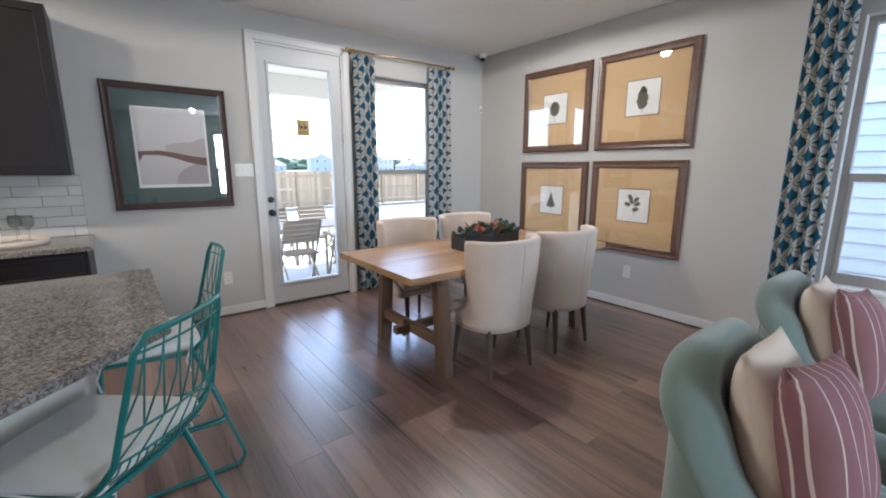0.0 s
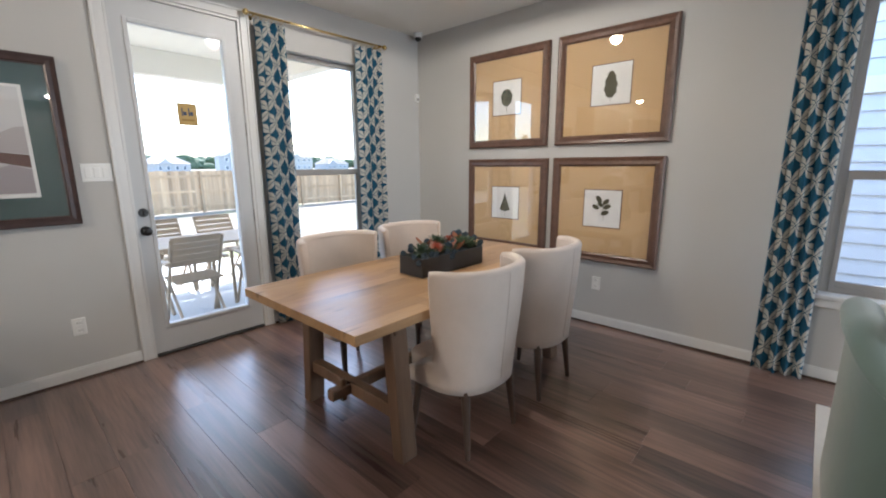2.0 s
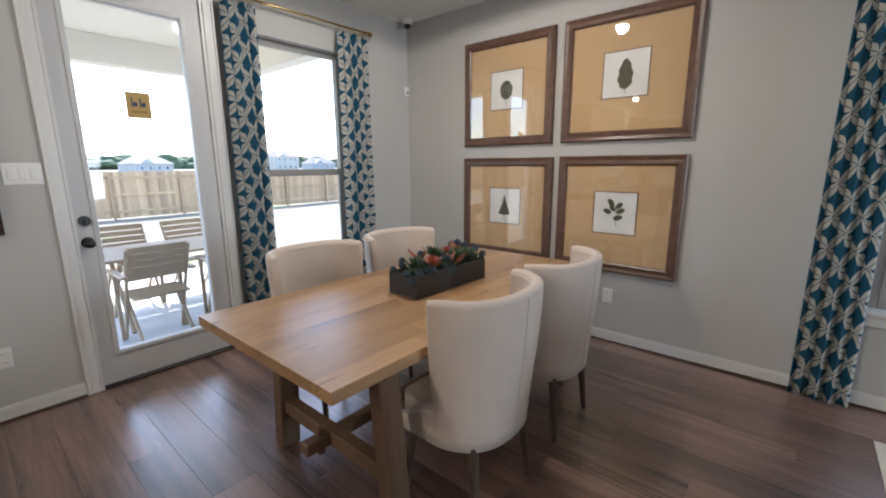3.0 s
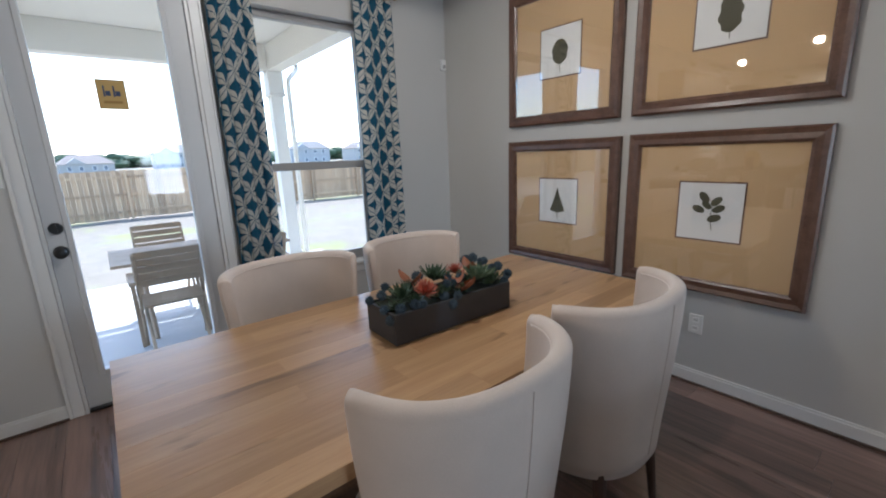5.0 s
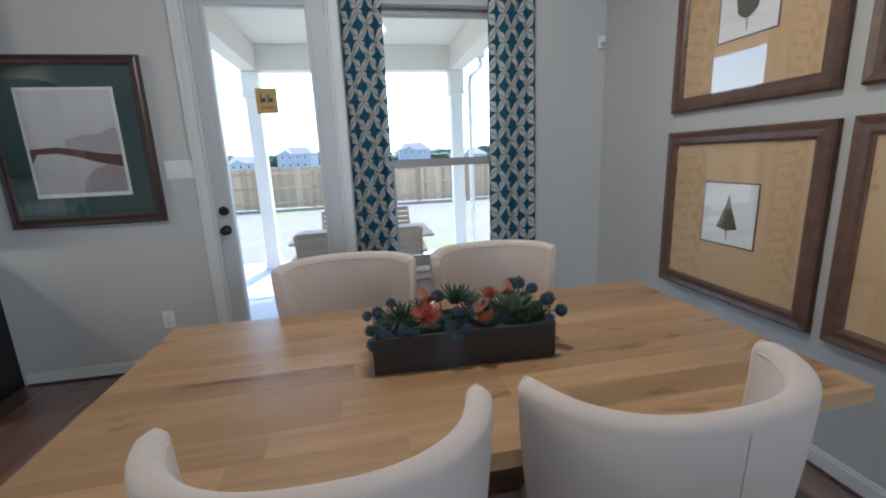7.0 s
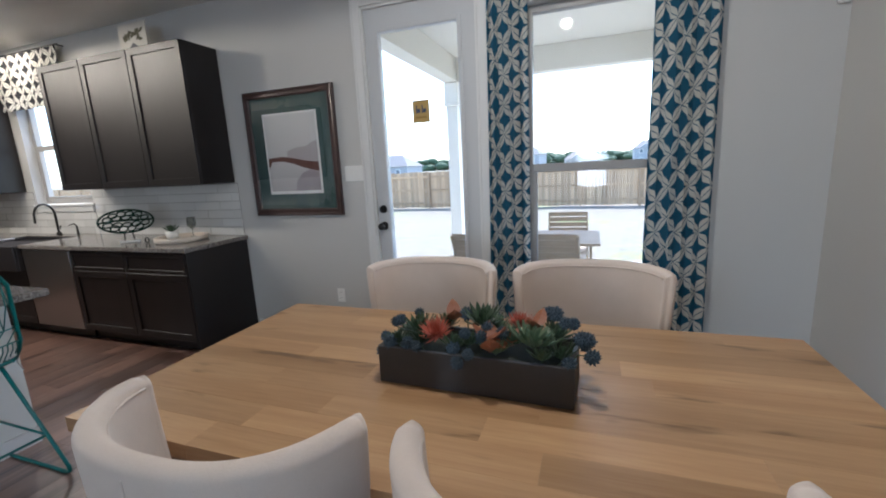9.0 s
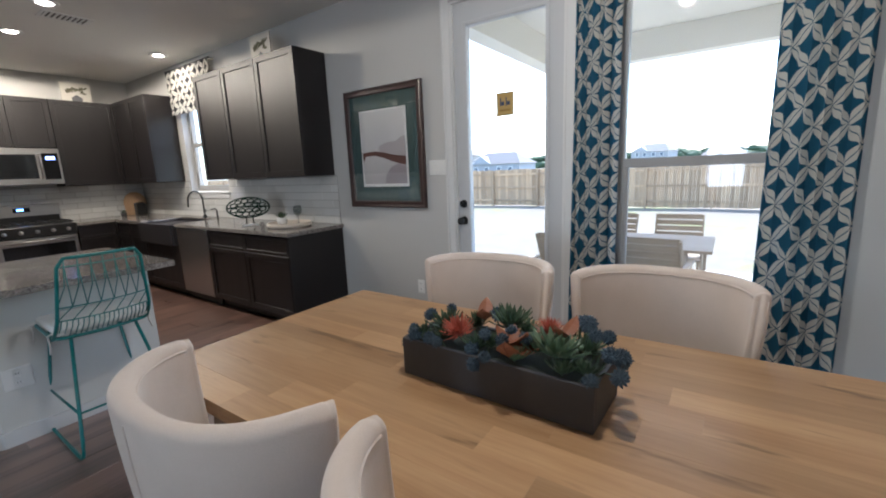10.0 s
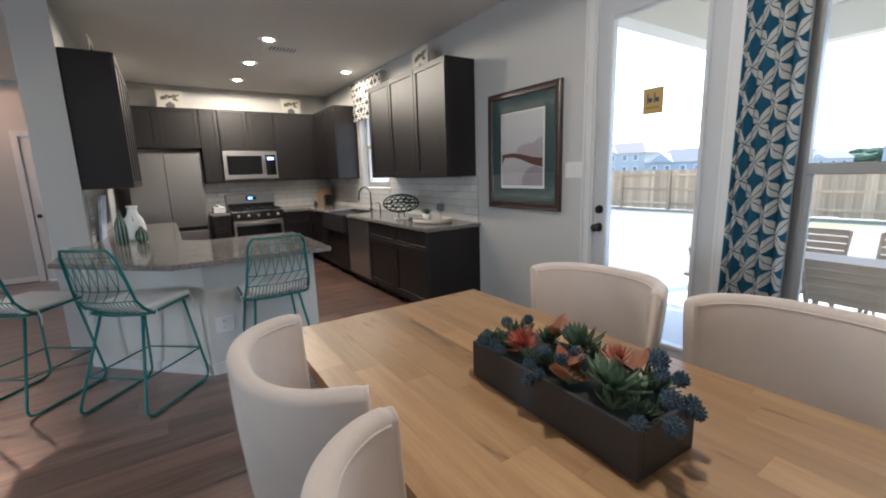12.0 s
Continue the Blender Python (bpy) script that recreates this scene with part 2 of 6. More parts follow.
def wall_x(name, x, t, y0, y1, holes, z1, label):
    bm, y = bmesh.new(), y0
    for a, b, c, d in holes:
        bm_box(x, y, 0, x + t, a, z1, bm=bm)
        if c > 0:
            bm_box(x, a, 0, x + t, b, c, bm=bm)
        bm_box(x, a, d, x + t, b, z1, bm=bm)
        y = b
    bm_box(x, y, 0, x + t, y1, z1, bm=bm)
    return structure(name, bm, M["wall"], label, "wall")


DOOR = (1.235, 2.10, 0.0, 2.535)
WIN = (2.40, 3.28, 0.57, 2.38)
SINKWIN = (-2.98, -2.05, 1.20, 2.42)
SIDEWIN = (-0.02, 0.89, 0.58, 2.37)
HALL = -2.2
wall_y("wall_north", WY, 0.16, BX - 1.4, WX + 0.16, [SINKWIN, DOOR, WIN], CEIL, "greige painted wall with a glazed door and windows")
wall_x("wall_east", WX, 0.16, SY, WY, [SIDEWIN], CEIL, "greige painted wall with framed prints and a window")
wall_x("wall_west", BX - 0.14, 0.14, 1.20, WY, [], CEIL, "painted kitchen wall behind the cooker")
wall_y("wall_south", SY - 0.14, 0.14, -6.0, WX + 0.16, [(2.40, 3.30, 0.58, 2.37)], CEIL, "plain painted wall of the living room")
wall_y("wall_kitchen_end", 1.09, 0.25, BX - 0.14, -1.30, [], CEIL, "painted wall that ends beside the breakfast bar")
wall_x("wall_hall", BX - 0.62, 0.14, SY, 1.34, [(0.30, 1.10, 0.0, 2.06)], CEIL, "painted hall wall with a panel door")
structure("ceiling", bm_box(-6.0, SY - 0.2, CEIL, WX + 0.3, WY + 0.2, CEIL + 0.12), M["ceiling"], "off-white textured ceiling", "ceiling")
floor = structure("floor", bm_box(-6.0, SY - 0.2, -0.12, WX + 0.10, WY + 0.10, -0.006), M["joint"], "dark wood plank floor", "floor")

# ---- dining table ----
TX0, TX1, TY0, TY1, TZ = 1.438, 3.512, 2.256, 3.265, 0.745


def dining_table():
    t = thing("dining_table", "oak trestle dining table with a planked top", "table", pose((TX0 + TX1) / 2, (TY0 + TY1) / 2, 0))
    L, W = (TX1 - TX0) / 2, (TY1 - TY0) / 2
    rng = random.Random(4)
    rows = 10
    w = 2 * W / rows
    for i in range(rows):
        x = -L
        y = -W + i * w
        while x < L - 0.01:
            n = rng.uniform(0.35, 0.8)
            e = x + n if x + n < L - 0.25 else L
            part("board", bm_box(x, y, TZ - 0.045, e, y + w, TZ, 0.0004), M["oak"], t)
            x = e
    for sx in (-1, 1):
        x = sx * (L - 0.30)
        for sy in (-1, 1):
            b = bmesh.new()
            bm_box(-0.05, -0.035, 0, 0.05, 0.035, 0.70, 0.005, b)
            for v in b.verts:
                k = v.co.z / 0.70
                v.co.y += sy * (0.41 - 0.06 * k)
                v.co.x += x - sx * 0.0 * k
                v.co.y -= 0.04
            part("leg", b, M["oak_leg_shaded"], t)
        part("rail", bm_box(x - 0.035, -0.44, 0.64, x + 0.035, 0.44, 0.70, 0.004), M["oak_leg_shaded"], t)
        part("rail", bm_box(x - 0.03, -0.44, 0.20, x + 0.03, 0.36, 0.27, 0.004), M["oak_leg_shaded"], t)
    part("stretcher", bm_box(-L + 0.155, -0.066, 0.205, L - 0.155, -0.014, 0.265, 0.006), M["oak_leg_shaded"], t)
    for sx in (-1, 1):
        part("peg", bm_box(sx * (L - 0.235) - 0.016, -0.056, 0.175, sx * (L - 0.235) + 0.016, -0.024, 0.305, 0.006), M["oak_leg_shaded"], t)
    return t


dining_table()


# ---- dining chairs ----
def smooth_step(a, b, x):
    k = max(0.0, min(1.0, (x - a) / (b - a)))
    return k * k * (3 - 2 * k)


def chair_plan(u, r, z, run=True):
    """A point of the U: u from one front end to the other, r the radius at the rim."""
    f, arc = abs(u), 0.72
    a = math.copysign(min(1, f / arc), u) * radians(75)
    s = 0.80 + 0.20 * smooth_step(0.20, 0.95, z)
    ahead = (0.020 + 0.222 * (1 - smooth_step(0.36, 0.50, z))) * max(0, (f - arc) / (1 - arc)) if run else 0
    return Vector((math.copysign(abs(math.sin(a)) ** 0.8, a) * r * s, 0.104 - math.cos(a) ** 0.8 * r * (0.86 + 0.14 * smooth_step(0.2, 0.95, z)) + ahead, z))


def barrel_shell(r_in, thick):
    """A back that wraps round in a U with a round rim, its low sides running forward to the seat's front."""
    bm = bmesh.new()
    half = [0.72 * i / 24 for i in range(1, 25)] + [0.72 + 0.28 * k for k in (0.15, 0.35, 0.55, 0.72, 0.85, 0.93, 0.98, 1.0)]
    us = [-f for f in reversed(half)] + [0.0] + half
    mid, h = r_in + thick / 2, thick / 2
    prof = [(h, k / 12) for k in range(13)] + [(h * math.cos(radians(q)), 1 + math.sin(radians(q))) for q in range(15, 180, 15)] + [(-h, 1 - k / 12) for k in range(13)]
    g = {}
    for i, u in enumerate(us):
        f = abs(u)
        k = max(0, (f - 0.72) / 0.28)
        drop = 0.008 * smooth_step(0.55, 0.80, f) ** 2
        for j, (off, v) in enumerate(prof):
            top = 0.945 - h - drop * min(1, v) ** 5
            z = 0.33 + (top - 0.33) * v if v <= 1 else top + (v - 1) * h
            up = smooth_step(0.36, 0.50, z)
            kk = k * up + max(0, (k - 0.85) / 0.15) * (1 - up)
            g[i, j] = bm.verts.new(chair_plan(u, mid + off * math.sqrt(1 - (0.96 * kk) ** 5), z))
    n, m = len(us) - 1, len(prof) - 1
    for i in range(n):
        for j in range(m):
            bm.faces.new([g[i, j], g[i + 1, j], g[i + 1, j + 1], g[i, j + 1]])
        bm.faces.new([g[i, m], g[i + 1, m], g[i + 1, 0], g[i, 0]])
    for i in (0, n):
        bm.faces.new([g[i, j] for j in range(m + 1)])
    bmesh.ops.recalc_face_normals(bm, faces=bm.faces)
    return bm


def dining_chair(m):
    c = thing("dining_chair", "cream linen barrel-back dining chair with tapered dark legs", "chair", m, "dining chairs round the table")
    ri, th = 0.276, 0.048
    ob = part("backrest", barrel_shell(ri, th), M["linen"], c, smooth=True)
    out = Vector((0, -0.0008, 0))
    part("seam", bm_tube([chair_plan(0, ri + th, z) + out for z in np.linspace(0.36, 0.918, 18)], 0.0018, 6), M["linen"], c, smooth=True)
    part("piping", bm_tube([chair_plan(u, ri + 0.0005, 0.918 - 0.008 * smooth_step(0.55, 0.80, abs(u)) ** 2) for u in np.linspace(-0.71, 0.71, 41)], 0.0038, 6), M["linen"], c, smooth=True)
    for sx in (-1, 1):
        for r in (ri + 0.010, ri + th - 0.010):
            part("piping", bm_tube([chair_plan(sx * 0.955, r, z) for z in np.linspace(0.46, 0.908, 18)], 0.0034, 6), M["linen"], c, smooth=True)
    plan = [tuple(chair_plan(u, ri - 0.002, 0.36)[:2]) for u in np.linspace(-0.98, 0.98, 25)]
    st = part("seat", bm_poly(plan, 0.37, 0.485), M["linen"], c)
    sb = st.modifiers.new("bevel", "BEVEL")
    sb.width, sb.segments, sb.limit_method, sb.angle_limit = 0.03, 4, "ANGLE", radians(50)
    part("seat_frame", bm_poly([(x * 0.97, y * 0.97) for x, y in plan], 0.325, 0.369), M["linen"], c)
    for sx in (-1, 1):
        for sy, q in ((1, 0.21), (-1, -0.10)):
            part("leg", bm_cyl((sx * 0.200, q + sy * 0.035, 0.0), (sx * 0.18, q, 0.345), 0.013, 0.024, 10), M["leg"], c)
    return c


ch = dining_chair(pose(2.130, 2.205, 0, 0, 0, -0.5))
copy_thing(ch, pose(2.818, 2.212, 0, 0, 0, 1))
copy_thing(ch, pose(2.130, 3.335, 0, 0, 0, 182))
copy_thing(ch, pose(2.825, 3.355, 0, 0, 0, 180))

# ---- trim, door and windows ----
def baseboard(x0, y0, x1, y1, nx, ny):
    """A skirting from one end to the other; nx, ny: the way into the room."""
    b = bmesh.new()
    bm_box(min(x0, x1) if ny else min(x0, x0 + nx * 0.014), min(y0, y1) if nx else min(y0, y0 + ny * 0.014), 0,
           max(x0, x1) if ny else max(x0, x0 + nx * 0.014), max(y0, y1) if nx else max(y0, y0 + ny * 0.014), 0.075, 0.0, b)
    bm_box(min(x0, x1) if ny else min(x0, x0 + nx * 0.009), min(y0, y1) if nx else min(y0, y0 + ny * 0.009), 0.075,
           max(x0, x1) if ny else max(x0, x0 + nx * 0.009), max(y0, y1) if nx else max(y0, y0 + ny * 0.009), 0.088, 0.0, b)
    # thin dark strip along the skirting's foot, a little proud of it
    foot_strip = bm_box(min(x0, x1) if ny else min(x0, x0 + nx * 0.022), min(y0, y1) if nx else min(y0, y0 + ny * 0.022), 0.0005,
                  max(x0, x1) if ny else max(x0, x0 + nx * 0.022), max(y0, y1) if nx else max(y0, y0 + ny * 0.022), 0.014, 0.003)
    structure("shoe_moulding", foot_strip, M["leg"], "thin dark strip along the foot of the baseboard", "trim")
    return structure("baseboard", b, M["trim"], "white painted baseboard along the wall", "baseboard")


baseboard(-0.06, WY, 1.165, WY, 0, -1)
baseboard(2.17, WY, WX - 0.014, WY, 0, -1)
baseboard(WX, SY, WX, WY, -1, 0)
baseboard(BX - 0.48, SY, BX - 0.48, 0.22, 1, 0)


def door_trim(x0, x1, z1, y, w=0.07):
    b = bmesh.new()
    bm_box(x0 - w, y - 0.018, 0, x0, y, z1 + w, 0.004, b)
    bm_box(x1, y - 0.018, 0, x1 + w, y, z1 + w, 0.004, b)
    bm_box(x0, y - 0.018, z1, x1, y, z1 + w, 0.004, b)
    bm_box(x0 - w, y - 0.026, 0, x0 - w + 0.018, y - 0.018, z1 + w, 0.003, b)
    bm_box(x1 + w - 0.018, y - 0.026, 0, x1 + w, y - 0.018, z1 + w, 0.003, b)
    bm_box(x0 - w, y - 0.026, z1 + w - 0.018, x1 + w, y - 0.018, z1 + w, 0.003, b)
    return structure("door_trim", b, M["trim"], "white moulded casing round the glazed door", "trim")


door_trim(DOOR[0], DOOR[1], DOOR[3], WY)


def glazed_door():
    d = thing("door_1", "white full-lite glazed patio door, shut", "door", pose(0, 0, 0), kind="structure")
    x0, x1, y0, y1 = DOOR[0] + 0.02, DOOR[1] - 0.02, WY + 0.012, WY + 0.056
    gx0, gx1, gz0, gz1 = 1.362, 1.957, 0.232, 2.352
    b = bmesh.new()
    bm_box(x0, y0, 0.02, gx0, y1, 2.515, 0, b)
    bm_box(gx1, y0, 0.02, x1, y1, 2.515, 0, b)
    bm_box(gx0, y0, 0.02, gx1, y1, gz0, 0, b)
    bm_box(gx0, y0, gz1, gx1, y1, 2.515, 0, b)
    part("slab", b, M["door"], d)
    b = bmesh.new()
    w = 0.028
    bm_box(gx0 - w, y0 - 0.012, gz0 - w, gx0, y0 - 0.001, gz1 + w, 0.004, b)
    bm_box(gx1, y0 - 0.012, gz0 - w, gx1 + w, y0 - 0.001, gz1 + w, 0.004, b)
    bm_box(gx0, y0 - 0.012, gz0 - w, gx1, y0 - 0.001, gz0, 0.004, b)
    bm_box(gx0, y0 - 0.012, gz1, gx1, y0 - 0.001, gz1 + w, 0.004, b)
    part("lite_frame", b, M["door"], d)
    g = part("pane", bm_box(gx0, y0 + 0.012, gz0, gx1, y0 + 0.018, gz1), M["glass"], d)
    g.visible_shadow = False
    for z, r in ((1.085, 0.032), (0.955, 0.034)):
        q = part("rosette", bm_cyl((1.300, y0, z), (1.300, y0 - 0.014, z), r, r * 0.9, 24), M["black"], d)
        if z > 1:
            part("thumb_turn", bm_box(1.293, y0 - 0.034, z - 0.02, 1.307, y0 - 0.014, z + 0.02, 0.003), M["black"], q)
        else:
            k = bm_cyl((1.300, y0 - 0.01, z), (1.300, y0 - 0.045, z), 0.011, 0.011, 12)
            e = bmesh.new()
            bmesh.ops.create_uvsphere(e, u_segments=20, v_segments=12, radius=0.029)
            join(k, e, Matrix.Translation((1.300, y0 - 0.055, z)) @ Matrix.Diagonal((1, 0.72, 1, 1)))
            part("knob", k, M["black"], q, smooth=True)
    for z in (0.25, 0.95, 1.65, 2.3):
        part("hinge", bm_cyl((x1 + 0.006, y0 - 0.008, z), (x1 + 0.006, y0 - 0.008, z + 0.1), 0.008, 0.008, 10), M["steel"], d)
    b = bmesh.new()
    bm_box(DOOR[0] + 0.002, WY - 0.01, 0.0, DOOR[0] + 0.018, WY + 0.14, 2.53, 0, b)
    bm_box(DOOR[1] - 0.018, WY - 0.01, 0.0, DOOR[1] - 0.002, WY + 0.14, 2.53, 0, b)
    bm_box(DOOR[0] + 0.018, WY - 0.01, 2.517, DOOR[1] - 0.018, WY + 0.14, 2.532, 0, b)
    part("jamb", b, M["trim"], d)
    part("threshold", bm_box(DOOR[0] + 0.02, WY - 0.015, 0.001, DOOR[1] - 0.02, WY + 0.15, 0.017, 0.004), M["black"], d)
    return d


glazed_door()


def sash_window(name, x0, x1, z0, z1, rail, m, label):
    """A single-hung window in an opening along local x with the room at -y, as in the wall along x at y = 0."""
    w = thing(name, label, "window", m, kind="structure")
    d0, d1, f = 0.085, 0.145, 0.045
    b = bmesh.new()
    bm_box(x0, d0, z0, x0 + f, d1, z1, 0.003, b)
    bm_box(x1 - f, d0, z0, x1, d1, z1, 0.003, b)
    bm_box(x0 + f, d0, z0, x1 - f, d1, z0 + f, 0.003, b)
    bm_box(x0 + f, d0, z1 - f, x1 - f, d1, z1, 0.003, b)
    part("window_frame", b, M["vinyl"], w)
    b = bmesh.new()
    bm_box(x0 + f, d0 - 0.012, rail - 0.028, x1 - f, d0 + 0.02, rail + 0.028, 0.004, b)
    bm_box(x0 + f, d0 - 0.006, z0 + f, x0 + f + 0.028, d0 + 0.02, rail - 0.028, 0.003, b)
    bm_box(x1 - f - 0.028, d0 - 0.006, z0 + f, x1 - f, d0 + 0.02, rail - 0.028, 0.003, b)
    bm_box(x0 + f + 0.028, d0 - 0.006, z0 + f, x1 - f - 0.028, d0 + 0.02, z0 + f + 0.035, 0.003, b)
    part("sash", b, M["vinyl"], w)
    for a, c, y in ((z0 + f, rail, d0 + 0.006), (rail, z1 - f, d0 + 0.032)):
        g = part("pane", bm_box(x0 + f, y, a, x1 - f, y + 0.005, c), M["glass"], w)
        g.visible_shadow = False
    part("window_sill", bm_box(x0 - 0.03, -0.03, z0 - 0.028, x1 + 0.03, d0, z0 + 0.002, 0.006), M["trim"], w)
    part("apron", bm_box(x0 - 0.01, -0.016, z0 - 0.085, x1 + 0.01, -0.001, z0 - 0.028, 0.004), M["trim"], w)
    return w


sash_window("window_1", WIN[0], WIN[1], WIN[2], WIN[3], 1.345, pose(0, WY, 0), "taupe vinyl single-hung window with a white sill")
sash_window("window_2", -SIDEWIN[1], -SIDEWIN[0], SIDEWIN[2], SIDEWIN[3], 1.335, pose(WX, 0, 0, 0, 0, -90), "taupe vinyl single-hung window beside the armchairs")
sash_window("window_3", SINKWIN[0], SINKWIN[1], SINKWIN[2], SINKWIN[3], 1.80, pose(0, WY, 0), "taupe vinyl window over the kitchen sink")
sash_window("window_4", -3.30, -2.40, 0.58, 2.37, 1.335, pose(0, SY, 0, 0, 0, 180), "plain living room window in the far wall")


# ---- curtains ----
def petal_fabric(name="petal_fabric", ground=(0.026, 0.104, 0.175), petal=(0.74, 0.73, 0.68)):
    """White four-petal flowers on teal, by the cloth's own coordinates in repeats."""
    n = N(name)
    uv = n.add("UVMap").outputs[0]
    sp = n.add("SeparateXYZ")
    n.put(sp.inputs[0], uv)
    u, v = n.math("FRACT", n.math("ADD", sp.outputs[0], sp.outputs[1])), n.math("FRACT", n.math("SUBTRACT", sp.outputs[0], sp.outputs[1]))
    iu, iv = n.math("SUBTRACT", 1.0, u), n.math("SUBTRACT", 1.0, v)
    total = None
    for a, b in ((u, v), (iu, v), (u, iv), (iu, iv)):
        d = n.math("SQRT", n.math("ADD", n.math("MULTIPLY", a, a), n.math("MULTIPLY", b, b)))
        inside = n.math("LESS_THAN", d, 0.712)
        total = inside if total is None else n.math("ADD", total, inside)
    lens = n.math("GREATER_THAN", total, 1.5)
    du, dv = n.math("ABSOLUTE", n.math("SUBTRACT", u, 0.5)), n.math("ABSOLUTE", n.math("SUBTRACT", v, 0.5))
    vein = n.math("MULTIPLY", n.math("GREATER_THAN", du, 0.016), n.math("GREATER_THAN", dv, 0.016))
    mask = n.math("MULTIPLY", lens, vein)
    ob = n.coords("Object")
    weave = n.noise(ob, 900, 2)
    shade = n.noise(ob, 12, 3)
    white = n.mix(shade, tuple(c * 0.85 for c in petal), petal)
    teal = n.mix(shade, ground, tuple(c * 1.35 for c in ground))
    n.bump(weave, 0.3, 0.002)
    c = n.mix(mask, teal, white)
    n.done(c, 0.9, 0.0, 0.15)
    tl, mx = n.add("BsdfTranslucent"), n.add("MixShader")
    n.put(tl.inputs[0], c)
    mx.inputs[0].default_value = 0.42
    n.t.links.new(n.b.outputs[0], mx.inputs[1])
    n.t.links.new(tl.outputs[0], mx.inputs[2])
    n.t.links.new(mx.outputs[0], n.out.inputs[0])
    return n.m


M["petal"] = petal_fabric()


def hanging(width, z0, z1, cloth_width, folds, depth, cell, seed, flare=0.1):
    """A gathered hanging along local x; its coordinates follow the cloth."""
    rng = random.Random(seed)
    bm = bmesh.new()
    uvl = bm.loops.layers.uv.new("UVMap")
    nx, nz = folds * 12, 40
    ph = [rng.uniform(-0.4, 0.4) for _ in range(folds + 2)]
    verts, uvs = {}, {}
    for j in range(nz + 1):
        k = j / nz
        z = z0 + (z1 - z0) * k
        sp = 1 + flare * (1 - k)
        for i in range(nx + 1):
            u = i / nx
            w = u * folds
            a = math.tau * w + ph[int(w)] * (1 - (w % 1)) + ph[int(w) + 1] * (w % 1) + 0.5 * math.sin(3 * (1 - k) + seed)
            dep = depth * (0.85 + 0.5 * (1 - k)) * (0.75 + 0.25 * math.sin(w * 2.3 + seed))
            x = (u - 0.5) * width * sp + 0.004 * math.sin(2 * a)
            verts[i, j] = bm.verts.new((x, dep * math.sin(a), z + 0.004 * math.sin(a * 2)))
            uvs[i, j] = (u * cloth_width / cell, z / cell)
    for i in range(nx):
        for j in range(nz):
            ids = [(i, j), (i + 1, j), (i + 1, j + 1), (i, j + 1)]
            fc = bm.faces.new([verts[q] for q in ids])
            for lp, q in zip(fc.loops, ids):
                lp[uvl].uv = uvs[q]
    return bm


def curtain(m, width, z0, z1, folds, seed, cloth_width, depth=0.028):
    t = thing("curtain", "teal curtain printed with white petals, drawn aside", "curtain", m, "petal curtains at the windows")
    c = part("panel", hanging(width, z0, z1, cloth_width, folds, depth, 0.185, seed), M["petal"], t, smooth=True)
    so = c.modifiers.new("thick", "SOLIDIFY")
    so.thickness = 0.003
    n = folds + 2
    for i in range(n):
        x = (i + 0.5) / n * width - width / 2
        part("ring", bm_tube([(x, 0.021 * math.cos(a), z1 + 0.028 + 0.021 * math.sin(a)) for a in np.linspace(0, math.tau, 17)[:-1]], 0.0022, 6, True), M["brass"], t, smooth=True)
    return t


RODZ, RODY = 2.575, WY - 0.085
curtain(pose(2.305, RODY, 0), 0.255, 0.015, RODZ - 0.04, 4, 1, 0.44, 0.024)
curtain(pose(3.315, RODY, 0), 0.33, 0.015, RODZ - 0.04, 5, 2, 0.56, 0.024)
curtain(pose(WX - 0.09, 1.035, 0, 0, 0, -90), 0.245, 0.015, RODZ - 0.04, 4, 3, 0.42, 0.028)


def curtain_rod(m, length, label):
    """A rod along local x with ball ends, held off the wall at +y."""
    t = thing("curtain_rod", label, "curtain rod", m)
    part("rod", bm_cyl((0, 0, 0), (length, 0, 0), 0.0095, 0.0095, 14), M["brass"], t, smooth=True)
    for x in (-0.012, length + 0.012):
        b = bmesh.new()
        bmesh.ops.create_uvsphere(b, u_segments=18, v_segments=12, radius=0.023)
        bmesh.ops.translate(b, vec=(x, 0, 0), verts=b.verts)
        part("finial", b, M["brass"], t, smooth=True)
    for x in (0.05, length - 0.05):
        b = bm_cyl((x, 0.002, -0.012), (x, 0.083, -0.012), 0.006, 0.006, 10)
        bm_cyl((x, 0.074, -0.012), (x, 0.084, -0.012), 0.02, 0.02, 16, bm=b)
        part("bracket", b, M["brass"], t, smooth=True)
    return t


curtain_rod(pose(2.135, RODY, RODZ), 1.365, "thin brass curtain rod with ball finials above the window")
curtain_rod(pose(WX - 0.09, 1.18, RODZ, 0, 0, -90), 1.42, "thin brass curtain rod above the side window")


# ---- pictures ----
def frame_bars(w, h, bar, depth, flat=False):
    """Four mitred bars round a picture in local x and z, the front at y = -depth."""
    bm = bmesh.new()
    prof = [(0.0, 0.0), (0.0, -depth * 0.75), (bar * 0.14, -depth), (bar * 0.45, -depth * 0.82), (bar * 0.8, -depth * 0.9), (bar, -depth * 0.62), (bar, 0.0)]
    if flat:
        prof = [(0.0, 0.0), (0.0, -depth + 0.002), (0.002, -depth), (bar - 0.003, -depth), (bar, -depth + 0.003), (bar, 0.0)]
    rings = []
    for sx, sz in ((-1, -1), (1, -1), (1, 1), (-1, 1)):
        rings.append([bm.verts.new((sx * (w / 2 - o), y, sz * (h / 2 - o))) for o, y in prof])
    for i in range(4):
        A, B = rings[i], rings[(i + 1) % 4]
        for k in range(len(prof) - 1):
            bm.faces.new((A[k], B[k], B[k + 1], A[k + 1]))
    return bm


